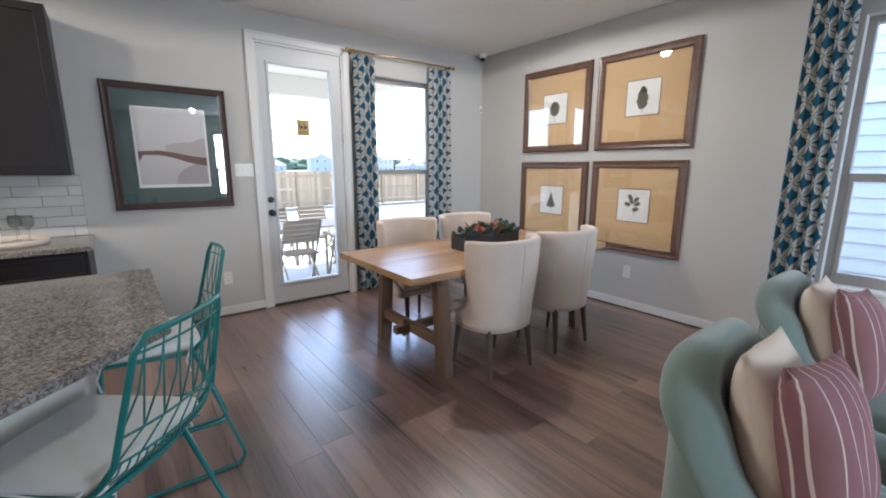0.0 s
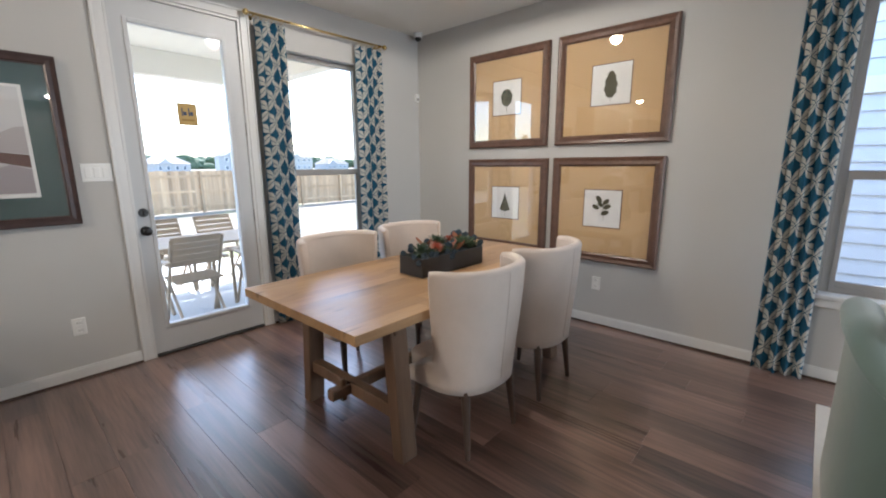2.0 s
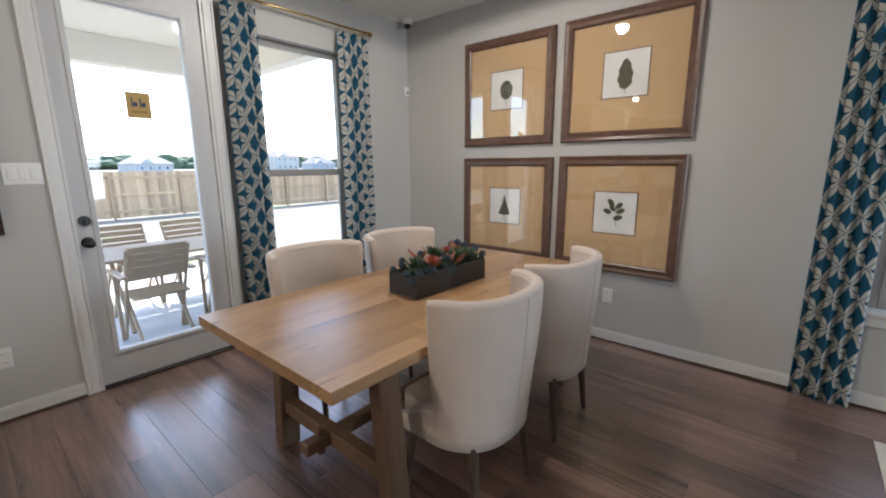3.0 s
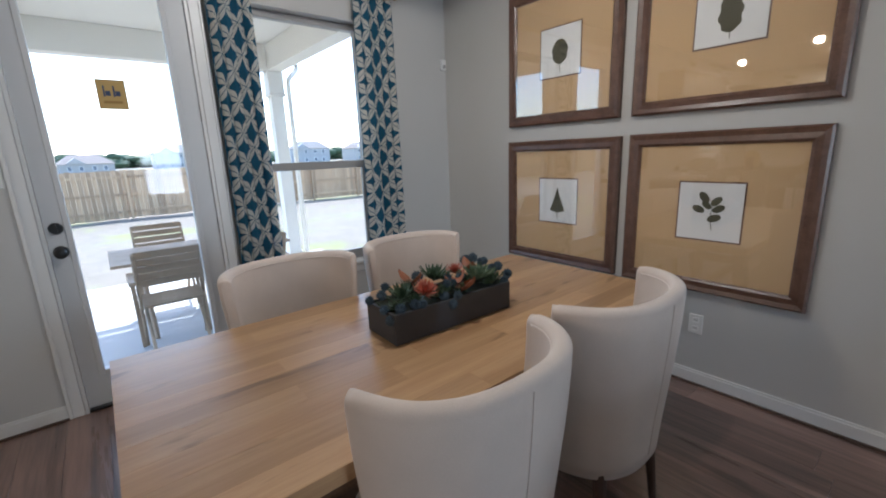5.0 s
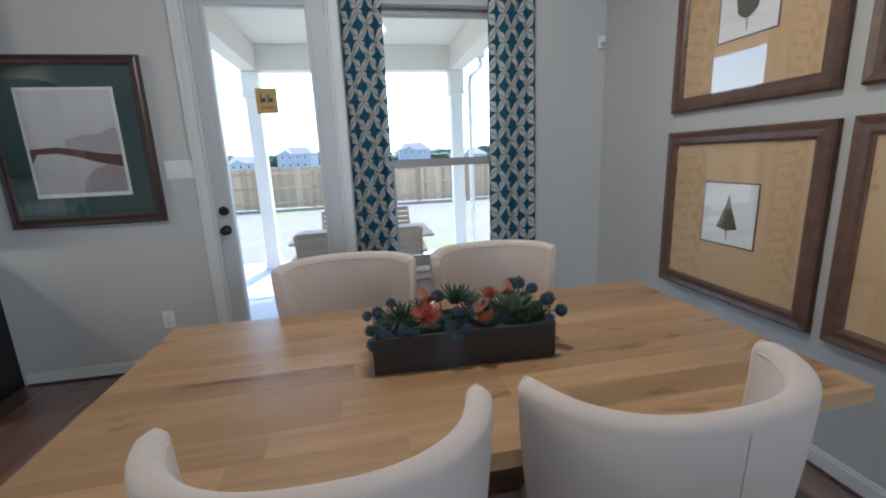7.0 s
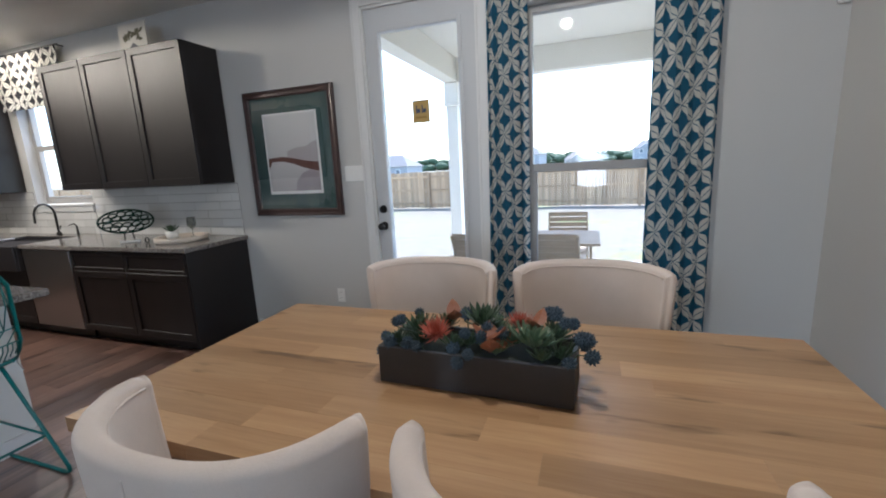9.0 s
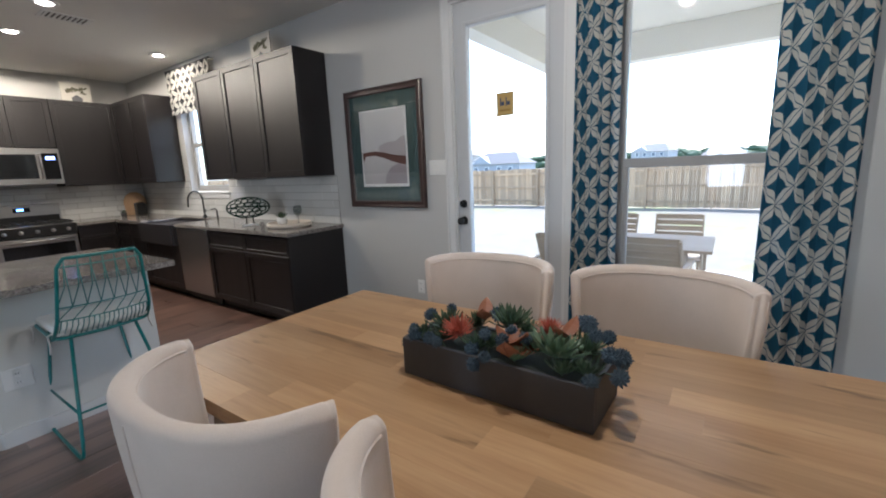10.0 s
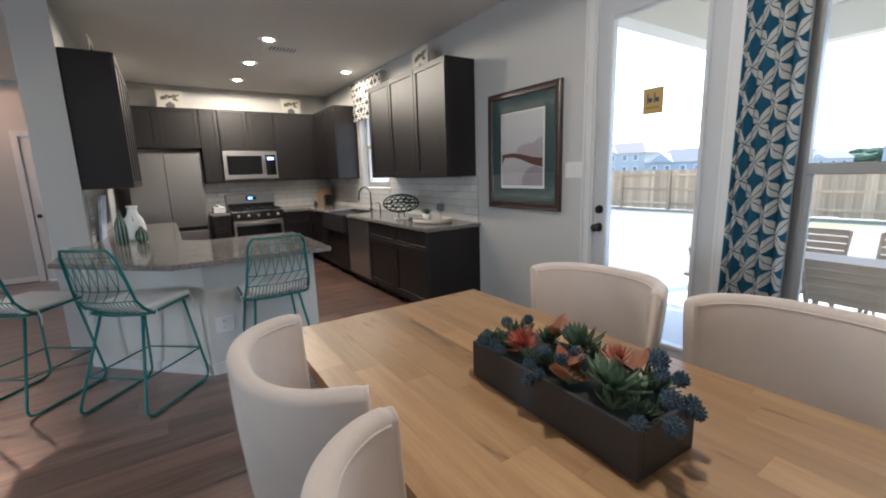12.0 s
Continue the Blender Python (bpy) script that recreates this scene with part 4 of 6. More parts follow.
sk = thing("sink", "dark apron-front kitchen sink set in granite", "sink", pose(-2.585, 4.1, 0))
M["sink"] = plain("dark_sink", (0.045, 0.042, 0.045), 0.35, 0.4)
b = bmesh.new()
bm_box(-0.43, -0.26, 0.63, 0.43, -0.235, 0.868, 0.006, b)
bm_box(-0.43, 0.25, 0.63, 0.43, 0.275, 0.868, 0.006, b)
bm_box(-0.43, -0.235, 0.63, -0.405, 0.25, 0.868, 0.004, b)
bm_box(0.405, -0.235, 0.63, 0.43, 0.25, 0.868, 0.004, b)
bm_box(-0.405, -0.235, 0.63, 0.405, 0.25, 0.655, 0.0, b)
part("bowl", b, M["sink"], sk)
fc = thing("faucet", "dark gooseneck kitchen faucet behind the sink", "faucet", pose(-2.55, 4.43, CT))
part("spout", bm_tube([(0, 0, 0.0), (0, 0, 0.22)] + [(0, -0.09 + 0.09 * math.cos(a), 0.22 + 0.09 * math.sin(a) * 1.3) for a in np.linspace(0, math.pi, 14)] + [(0, -0.185, 0.15)], 0.011, 10), M["black"], fc, smooth=True)
part("base", bm_cyl((0, 0, 0), (0, 0, 0.035), 0.026, 0.02, 18), M["black"], fc, smooth=True)
part("lever", bm_tube([(0.02, 0, 0.06), (0.06, -0.01, 0.075), (0.09, -0.02, 0.11)], 0.006, 8), M["black"], fc, smooth=True)
so = thing("soap_pump", "slim dark soap pump beside the faucet", "soap pump", pose(-2.22, 4.42, CT))
part("stem", bm_cyl((0, 0, 0), (0, 0, 0.10), 0.012, 0.008, 12), M["black"], so, smooth=True)
part("nozzle", bm_tube([(0, 0, 0.10), (0, -0.02, 0.125), (0, -0.07, 0.115)], 0.006, 8), M["black"], so, smooth=True)

# tiles behind the worktops
tile_mesh = {}


def tiles(name, m, w, h, label):
    """Running-bond tiles in local x and z on a bed, the room towards -y."""
    bed = tagged(part(name, bm_box(0, -0.004, 0, w, -0.0005, h), M["grout"]), label, "backsplash", kind="structure")
    bed.matrix_world = m
    tw, th, g = 0.305, 0.0765, 0.0042
    rows = int(h / th + 0.5)
    for r in range(rows):
        x = -tw / 2 if r % 2 else 0.0
        while x < w - 0.02:
            a, c = max(0.0, x), min(w, x + tw)
            key = round(c - a, 3)
            if key not in tile_mesh:
                tile_mesh[key] = mesh_of("tile", bm_box(0, -0.0085, 0, key - g, 0, th - g, 0.0012), M["tile"])
            if c - a > 0.02:
                o = new("tile", tile_mesh[key])
                o.parent = bed
                o.location = (a + g / 2, -0.0042, r * th + g / 2)
            x += tw
    return bed


tiles("backsplash_north", pose(SINKWIN[1] + 0.04, WY, CT), -0.10 - SINKWIN[1] - 0.04, 0.466, "white glazed subway tiles above the worktop")
tiles("backsplash_sink", pose(SINKWIN[0] - 0.03, WY, CT), SINKWIN[1] - SINKWIN[0] + 0.06, 0.23, "white glazed subway tiles below the sink window")
tiles("backsplash_corner", pose(BX + 0.01, WY, CT), SINKWIN[0] - 0.04 - BX, 0.466, "white glazed subway tiles in the kitchen corner")
tiles("backsplash_west", pose(BX, 2.46, CT, 0, 0, 90), WY - 0.01 - 2.46, 0.466, "white glazed subway tiles behind the cooker")


def cooker():
    t = thing("cooker", "stainless gas range with black grates and oven", "cooker", back_m(2.712, XF))
    w = 0.756
    part("body", bm_box(0, 0.02, 0.02, w, 0.648, 0.885, 0.003), M["black"], t)
    d = part("oven_door", bm_box(0.008, -0.018, 0.20, w - 0.008, 0.018, 0.745, 0.006), M["steel"], t)
    part("oven_window", bm_box(0.05, -0.021, 0.24, w - 0.05, -0.0181, 0.665, 0.002), M["dark_glass"], d)
    part("handle", bm_tube([(0.06, -0.018, 0.705), (0.06, -0.06, 0.705), (w - 0.06, -0.06, 0.705), (w - 0.06, -0.018, 0.705)], 0.011, 10), M["steel"], d, smooth=True)
    part("drawer", bm_box(0.008, -0.014, 0.03, w - 0.008, 0.018, 0.19, 0.005), M["steel"], t)
    part("control_panel", bm_box(0.0, -0.025, 0.755, w, 0.02, 0.885, 0.008), M["black"], t)
    for i in range(5):
        x = 0.09 + i * 0.144
        part("knob", bm_cyl((x, -0.026, 0.82), (x, -0.055, 0.82), 0.022, 0.019, 16), M["steel"], t, smooth=True)
    for i in range(3):
        g = bmesh.new()
        x0 = 0.02 + i * 0.242
        for x in (x0, x0 + 0.115, x0 + 0.225):
            bm_box(x, 0.04, 0.905, x + 0.012, 0.50, 0.92, 0.002, g)
        for y in (0.04, 0.265, 0.49):
            bm_box(x0, y, 0.895, x0 + 0.237, y + 0.012, 0.913, 0.002, g)
        part("grate", g, M["iron"], t)
    for x, y in ((0.14, 0.15), (0.14, 0.38), (0.38, 0.27), (0.62, 0.15), (0.62, 0.38)):
        part("burner", bm_cyl((x, y, 0.885), (x, y, 0.902), 0.045, 0.04, 20), M["iron"], t)
    q = part("backguard", bm_box(0, 0.54, 0.886, w, 0.645, 1.13, 0.006), M["steel"], t)
    part("console", bm_box(0.02, 0.536, 0.91, w - 0.02, 0.5399, 0.985, 0.001), M["black"], q)
    part("clock", bm_box(0.30, 0.5355, 1.035, 0.46, 0.5399, 1.095, 0.001), M["dark_glass"], q)
    part("display", bm_box(0.335, 0.5340, 1.055, 0.40, 0.5354, 1.08), glow("blue_display", (0.1, 0.3, 1.0), 2.0), q)
    return t


cooker()


def microwave():
    t = thing("microwave", "stainless over-the-range microwave with dark window", "microwave", back_m(2.708, BX + 0.42))
    w, z0, z1 = 0.795, 1.375, 1.818
    part("body", bm_box(0, 0.03, z0, w, 0.415, z1, 0.004), M["black"], t)
    d = part("door", bm_box(0.0, 0.0, z0 + 0.0, w, 0.03, z1, 0.008), M["steel"], t)
    part("window", bm_box(0.055, -0.003, z0 + 0.075, 0.56, -0.0005, z1 - 0.075, 0.001), M["dark_glass"], d)
    k = part("keypad", bm_box(0.615, -0.003, z0 + 0.06, w - 0.025, -0.0005, z1 - 0.06, 0.001), M["dark_glass"], t)
    part("display", bm_box(0.65, -0.0045, z1 - 0.14, 0.74, -0.0031, z1 - 0.10), glow("microwave_display", (0.15, 0.3, 0.9), 1.2), k)
    part("handle", bm_tube([(0.588, 0.0, z0 + 0.08), (0.588, -0.035, z0 + 0.08), (0.588, -0.035, z1 - 0.08), (0.588, 0.0, z1 - 0.08)], 0.010, 10), M["steel"], d, smooth=True)
    part("vent_grille", bm_box(0.02, -0.002, z1 - 0.035, w - 0.02, -0.0005, z1 - 0.01, 0.001), M["steel"], t)
    return t


microwave()


def fridge():
    t = thing("refrigerator", "stainless french-door refrigerator with a bottom freezer", "refrigerator", back_m(1.52, -3.76))
    w = 0.855
    part("body", bm_box(0.004, 0.05, 0.02, w - 0.004, 0.74, 1.755, 0.004), M["black"], t)
    for a, c in ((0.0, w / 2 - 0.002), (w / 2 + 0.002, w)):
        part("door", bm_box(a, -0.03, 0.735, c, 0.045, 1.765, 0.008), M["steel"], t)
        part("freezer_door", bm_box(a, -0.03, 0.05, c, 0.045, 0.675, 0.008), M["steel"], t)
    part("handle_recess", bm_box(0.004, 0.0, 0.676, w - 0.004, 0.045, 0.734), M["black"], t)
    return t


fridge()

# ---- breakfast bar ----
wallpts = [(-0.05, 2.82), (-0.05, 2.05), (-0.80, 1.30), (-1.298, 1.30), (-1.298, 1.345), (-1.0, 1.345), (-0.92, 1.43), (-0.20, 2.12), (-0.20, 2.82)]
isl = thing("breakfast_bar", "white panelled breakfast bar base with a granite top above", "breakfast bar", pose(0, 0, 0))
part("knee_wall", bm_poly(wallpts, 0.0, 0.838), M["island"], isl)
bb = bmesh.new()
bm_poly([(-0.036, 2.82), (-0.036, 2.044), (-0.794, 1.286), (-1.296, 1.286), (-1.296, 1.299), (-0.80, 1.299), (-0.049, 2.05), (-0.049, 2.82)], 0.0, 0.085, bb)
part("baseboard", bb, M["trim"], isl)
part("body", bm_poly([(-0.201, 2.82), (-0.201, 2.13), (-0.93, 1.45), (-1.0, 1.99), (-0.86, 2.12), (-0.86, 2.82)], 0.001, 0.837), M["cabinet"], isl)
top = bm_poly([(0.21, 2.885), (0.21, 1.87), (-0.45, 1.21), (-1.298, 1.21), (-1.298, 1.342), (-3.05, 1.342), (-3.05, 1.985), (-1.05, 1.985), (-0.90, 2.13), (-0.90, 2.885)], 0.84, CT)
bmesh.ops.bevel(top, geom=[e for e in top.edges if abs(e.verts[0].co.z - e.verts[1].co.z) < 1e-6], offset=0.004, segments=2, affect="EDGES")
tagged(part("bar_worktop", top, M["granite"]), "grey speckled granite bar top with an angled corner", "worktop")
base_cabinet(pose(-1.30, 1.945, 0, 0, 0, 180), 0.85, "double", 0.595)
base_cabinet(pose(-2.152, 1.945, 0, 0, 0, 180), 0.88, "double", 0.595)
wall_cabinet(pose(-1.325, 1.675, 0, 0, 0, 180), 0.85, 1.335, 2.44, 2, 0.334)
wall_cabinet(pose(-2.177, 1.675, 0, 0, 0, 180), 0.85, 1.335, 2.44, 2, 0.334)
tiles("backsplash_south", pose(-1.31, 1.34, CT, 0, 0, 180), 1.7, 0.466, "white glazed subway tiles beside the bar")
wall_plate("wall_outlet", "white double outlet on the breakfast bar's side", pose(-0.05, 2.15, 0.36, 0, 0, 90), 0.118, 0.118, "outlet")


# ---- counter stools ----
M["pad"] = cloth("white_pad", (0.74, 0.73, 0.70))


def rounded(pts, r, n=5):
    """A path with its inner corners rounded."""
    out = [Vector(pts[0])]
    for a, b, c in zip(pts, pts[1:], pts[2:]):
        a, b, c = Vector(a), Vector(b), Vector(c)
        k = min(r, (a - b).length * 0.45, (c - b).length * 0.45)
        p, q = b + (a - b).normalized() * k, b + (c - b).normalized() * k
        for i in range(n + 1):
            u = i / n
            out.append(p * (1 - u) ** 2 + b * 2 * u * (1 - u) + q * u * u)
    out.append(Vector(pts[-1]))
    return out


def stool_back(u, v):
    """A point of the wire back: u across from -1 to 1, v from the seat's rear edge up."""
    hw = 0.205 - 0.04 * v
    x = u * hw
    dish = 0.05 * (1 - u * u) * (1 - 0.5 * v)
    return Vector((x, -0.165 - 0.075 * min(1, v * 5) - 0.10 * v - dish + 0.03, 0.60 + 0.42 * v))


def counter_stool(m):
    t = thing("counter_stool", "teal wire counter stool with a tied white pad", "stool", m, "teal counter stools at the bar")
    R = 0.0085
    ring = rounded([(0, -0.20, 0.605), (0.205, -0.17, 0.605), (0.205, 0.20, 0.625), (-0.205, 0.20, 0.625), (-0.205, -0.17, 0.605), (0, -0.20, 0.605)], 0.06)
    part("seat_ring", bm_tube(ring[:-1], R, 8, True), M["teal"], t, smooth=True)
    path = [stool_back(-1, v) for v in np.linspace(0, 0.9, 8)] + [stool_back(u, 1.0) for u in np.linspace(-0.86, 0.86, 9)] + [stool_back(1, v) for v in np.linspace(0.9, 0, 8)]
    part("back_frame", bm_tube(path, R, 8), M["teal"], t, smooth=True)
    for v in (0.26, 0.42, 0.90):
        part("cross_wire", bm_tube([stool_back(u, v) for u in np.linspace(-1, 1, 13)], 0.0034, 6), M["teal"], t, smooth=True)
    for i in range(19):
        u = -0.93 + 1.86 * i / 18
        part("upright_wire", bm_tube([stool_back(u, v) for v in (0.0, 0.09, 0.18, 0.26)], 0.0026, 5), M["teal"], t, smooth=True)
    n = 7
    for i in range(n):
        u0, u1 = -1 + 2 * i / n, -1 + 2 * (i + 1) / n
        um = (u0 + u1) / 2
        part("truss_wire", bm_tube([stool_back(u0, 0.26), stool_back(u1, 0.42)], 0.0026, 5), M["teal"], t, smooth=True)
        part("truss_wire", bm_tube([stool_back(u0, 0.42), stool_back(um, 0.66), stool_back(um, 0.99)], 0.0026, 5), M["teal"], t, smooth=True)
        part("truss_wire", bm_tube([stool_back(u1, 0.42), stool_back(um, 0.90)], 0.0026, 5), M["teal"], t, smooth=True)
    for x in np.linspace(-0.17, 0.17, 8):
        part("seat_wire", bm_tube([(x, -0.20, 0.606), (x, 0.0, 0.598), (x, 0.20, 0.624)], 0.0028, 5), M["teal"], t, smooth=True)
    for sx in (-1, 1):
        path = rounded([(sx * 0.15, 0.17, 0.615), (sx * 0.225, 0.235, 0.0085), (sx * 0.225, -0.325, 0.0085), (sx * 0.14, -0.15, 0.602)], 0.07)
        part("runner", bm_tube(path, R, 8), M["teal"], t, smooth=True)
        part("side_bar", bm_tube([(sx * 0.197, 0.215, 0.23), (sx * 0.193, -0.258, 0.23)], 0.006, 8), M["teal"], t, smooth=True)
    for y in (0.215, -0.258):
        part("footrest", bm_tube([(-0.196, y, 0.23), (0.196, y, 0.23)], 0.006, 8), M["teal"], t, smooth=True)
    b = bm_box(-0.20, -0.19, 0.618, 0.20, 0.20, 0.662, 0.02, seg=3)
    for v in b.verts:
        if v.co.z > 0.64:
            v.co.z += 0.012 * (1 - (v.co.x / 0.2) ** 2) * (1 - (v.co.y / 0.2) ** 2)
    pad = part("seat_pad", b, M["pad"], t, smooth=True)
    for sx in (-1, 1):
        for y in (-0.15, 0.15):
            part("tie", bm_tube([(sx * 0.20, y, 0.64), (sx * 0.222, y + 0.015, 0.625), (sx * 0.216, y + 0.03, 0.58), (sx * 0.224, y + 0.02, 0.53)], 0.0045, 5), M["pad"], pad, smooth=True)
    return t


st = counter_stool(pose(0.150, 2.46, 0, 0, 0, 90))
copy_thing(st, pose(-0.015, 1.695, 0, 0, 0, 50))
copy_thing(st, pose(-0.46, 1.08, 0, 0, 0, 52))


# ---- armchairs and rug ----
def stripes(name, col, line):
    n = N(name)
    v = n.coords("Object")
    sp = n.add("SeparateXYZ")
    n.put(sp.inputs[0], v)
    f = n.math("FRACT", n.math("MULTIPLY_ADD", sp.outputs[0], 15.0, 0.3))
    on = n.math("GREATER_THAN", f, 0.925)
    weave = n.noise(v, 700, 2)
    big = n.noise(v, 7, 4)
    c = n.mix(on, n.mix(big, tuple(x * 0.85 for x in col), tuple(x * 1.15 for x in col)), line)
    n.bump(n.math("ADD", weave, n.noise(v, 9, 3)), 0.3, 0.004)
    return n.done(c, 0.95, 0.0, 0.2)


M["mauve"] = stripes("mauve_stripe", (0.26, 0.135, 0.145), (0.66, 0.58, 0.54))
M["cream"] = cloth("cream_cotton", (0.70, 0.62, 0.53))


def bm_pillow(w, h, d):
    bm = bmesh.new()
    n = 16
    for side in (-1, 1):
        g = {}
        for i in range(n + 1):
            for j in range(n + 1):
                u, v = i / n * 2 - 1, j / n * 2 - 1
                k = (1 - abs(u) ** 2.6) ** 0.55 * (1 - abs(v) ** 2.6) ** 0.55
                pinch = 1 - 0.07 * (1 - u * u) * abs(v) ** 3 - 0.07 * (1 - v * v) * abs(u) ** 3
                wr = 0.006 * math.sin(9 * u + 5 * v) * k
                g[i, j] = bm.verts.new((u * w / 2 * pinch, side * (k * d / 2 + wr * 0.5), v * h / 2 * pinch))
        for i in range(n):
            for j in range(n):
                q = [g[i, j], g[i + 1, j], g[i + 1, j + 1], g[i, j + 1]]
                bm.faces.new(q if side < 0 else q[::-1])
    bmesh.ops.remove_doubles(bm, verts=bm.verts, dist=0.0006)
    return bm


def tub_point(u, r, z):
    """A point of the squarish U at radius r."""
    a = math.copysign(min(1, abs(u) / 0.62), u) * radians(90)
    ext = max(0, (abs(u) - 0.62) / 0.38)
    sa, ca = math.copysign(abs(math.sin(a)) ** 0.62, a), max(0, math.cos(a)) ** 0.62
    return Vector((sa * r * 1.21, -0.05 - ca * r * 0.80 + ext * 0.36, z))


def tub_top(u):
    return 0.89 - 0.12 * smooth_step(0.08, 0.50, abs(u)) - 0.38 * smooth_step(0.42, 0.84, abs(u))


def tub_shell():
    """A wrapped back, arched and thickly padded, its round crown proud of flatter outer panels; faces +y."""
    bm = bmesh.new()
    n, g = 60, {}
    for i in range(n + 1):
        u = i / n * 2 - 1
        ztop = tub_top(u)
        crown = 0.066
        zr = ztop - crown - 0.008
        line = [(0.312, 0.15 + (zr - 0.15) * k) for k in (0.0, 0.25, 0.5, 0.75, 0.98)]
        line += [(0.312, zr), (0.344, zr + 0.003)]
        line += [(0.272 + 0.078 * math.cos(q), ztop - crown + crown * math.sin(q)) for q in (radians(d) for d in range(0, 181, 15))]
        line += [(0.196, ztop - crown - (ztop - crown - 0.30) * k) for k in (0.3, 0.65, 1.0)]
        for j, (r, z) in enumerate(line):
            g[i, j] = bm.verts.new(tub_point(u, r, z))
    m = len(line) - 1
    for i in range(n):
        for j in range(m):
            bm.faces.new([g[i, j], g[i + 1, j], g[i + 1, j + 1], g[i, j + 1]])
        bm.faces.new([g[i, m], g[i + 1, m], g[i + 1, 0], g[i, 0]])
    for i in (0, n):
        bm.faces.new([g[i, j] for j in range(m + 1)])
    bmesh.ops.recalc_face_normals(bm, faces=bm.faces)
    return bm


def armchair(m):
    t = thing("armchair", "sage green upholstered tub armchair on dark legs", "armchair", m, "two armchairs on the rug")
    s = part("backrest", tub_shell(), M["sage"], t, smooth=True)
    bv = s.modifiers.new("bevel", "BEVEL")
    bv.width, bv.segments, bv.limit_method, bv.angle_limit = 0.006, 2, "ANGLE", radians(50)
    for sx in (-1, 1):
        part("piping", bm_tube([tub_point(sx * f, 0.326, tub_top(f) - 0.077) for f in np.linspace(0.30, 0.98, 44)], 0.006, 6), M["sage"], t, smooth=True)
    part("seat", bm_box(-0.27, -0.23, 0.26, 0.27, 0.36, 0.44, 0.05, seg=3), M["sage"], t, smooth=True)
    part("seat_base", bm_box(-0.26, -0.26, 0.15, 0.26, 0.33, 0.26, 0.01), M["sage"], t)
    for sx in (-1, 1):
        for y in (-0.24, 0.28):
            part("leg", bm_cyl((sx * 0.25, y, 0.009), (sx * 0.235, y, 0.17), 0.013, 0.022, 10), M["leg"], t)
    return t


def pillow(m, mat, label):
    t = tagged(part("pillow", bm_pillow(0.50, 0.48, 0.17), mat, None, "", True), label, "pillow", "pillows on the armchairs")
    t.matrix_world = m
    return t


ac = armchair(pose(1.605, 0.445, 0, 0, 0, 180))
copy_thing(ac, pose(2.655, 0.515, 0, 0, 0, 180))
for x, y in ((1.63, 0.41), (2.67, 0.48)):
    pillow(pose(x - 0.015, y + 0.125, 0.655, -14, 5, 4), M["cream"], "plump cream cotton pillow against the chair back")
    pillow(pose(x - 0.045, y - 0.002, 0.645, -16, 9, -4), M["mauve"], "mauve pillow with thin pale stripes")

M["rug"] = cloth("cream_rug", (0.62, 0.57, 0.50), 300, 0.2)
M["rugline"] = cloth("rug_border", (0.30, 0.28, 0.26), 300, 0.2)
rug = thing("area_rug", "cream woven rug with a patterned border", "rug", pose(2.4, -0.45, 0))
part("field", bm_box(-1.27, -1.27, 0.001, 1.27, 1.27, 0.008, 0.002), M["rug"], rug)
for q in (0.10, 0.19):
    b = bmesh.new()
    for sx in (-1, 1):
        bm_box(sx * (1.27 - q) - 0.004, -1.27 + q, 0.0081, sx * (1.27 - q) + 0.004, 1.27 - q, 0.0094, 0, b)
        bm_box(-1.27 + q + 0.004, sx * (1.27 - q) - 0.004, 0.0081, 1.27 - q - 0.004, sx * (1.27 - q) + 0.004, 0.0094, 0, b)
    part("border_line", b, M["rugline"], rug)
b = bmesh.new()
for i in range(34):
    for sx in (-1, 1):
        p = -1.05 + i * 0.064
        for rot in (35, -35):
            join(b, bm_box(-0.022, -0.004, 0.0081, 0.022, 0.004, 0.0094), pose(sx * (1.27 - 0.145), p, 0, 0, 0, rot))
            join(b, bm_box(-0.022, -0.004, 0.0081, 0.022, 0.004, 0.0094), pose(p, sx * (1.27 - 0.145), 0, 0, 0, rot))
part("border_motif", b, M["rugline"], rug)

# ---- sink valance ----
M["petal_dark"] = petal_fabric("petal_fabric_dark", (0.035, 0.035, 0.04), (0.80, 0.78, 0.72))
vl = thing("valance", "black and white petal valance over the sink window", "valance", pose((SINKWIN[0] + SINKWIN[1]) / 2 - 0.02, WY - 0.07, 0))
vp = part("panel", hanging(1.06, 2.18, 2.71, 1.2, 6, 0.012, 0.15, 5, 0.0), M["petal_dark"], vl, smooth=True)
vp.modifiers.new("thick", "SOLIDIFY").thickness = 0.003
part("rod", bm_cyl((-0.55, 0.0, 2.715), (0.55, 0.0, 2.715), 0.009, 0.009, 12), M["black"], vl)
for x in (-0.52, 0.52):
    part("bracket", bm_cyl((x, 0.0, 2.715), (x, 0.069, 2.715), 0.006, 0.006, 8), M["black"], vl)

# ---- ceiling vent ----
cv = thing("ceiling_vent", "white slatted air vent in the kitchen ceiling", "vent", pose(-1.92, 3.20, CEIL))
part("frame", frame_bars(0.36, 0.20, 0.025, 0.008), M["white"], cv).matrix_basis = pose(0, 0, -0.001, 90, 0, 90)
part("backing", bm_box(-0.085, -0.165, -0.003, 0.085, 0.165, -0.001), M["black"], cv)
for i in range(9):
    part("slat", bm_box(-0.082, -0.150 + i * 0.036, -0.009, 0.082, -0.132 + i * 0.036, -0.004), M["white"], cv)

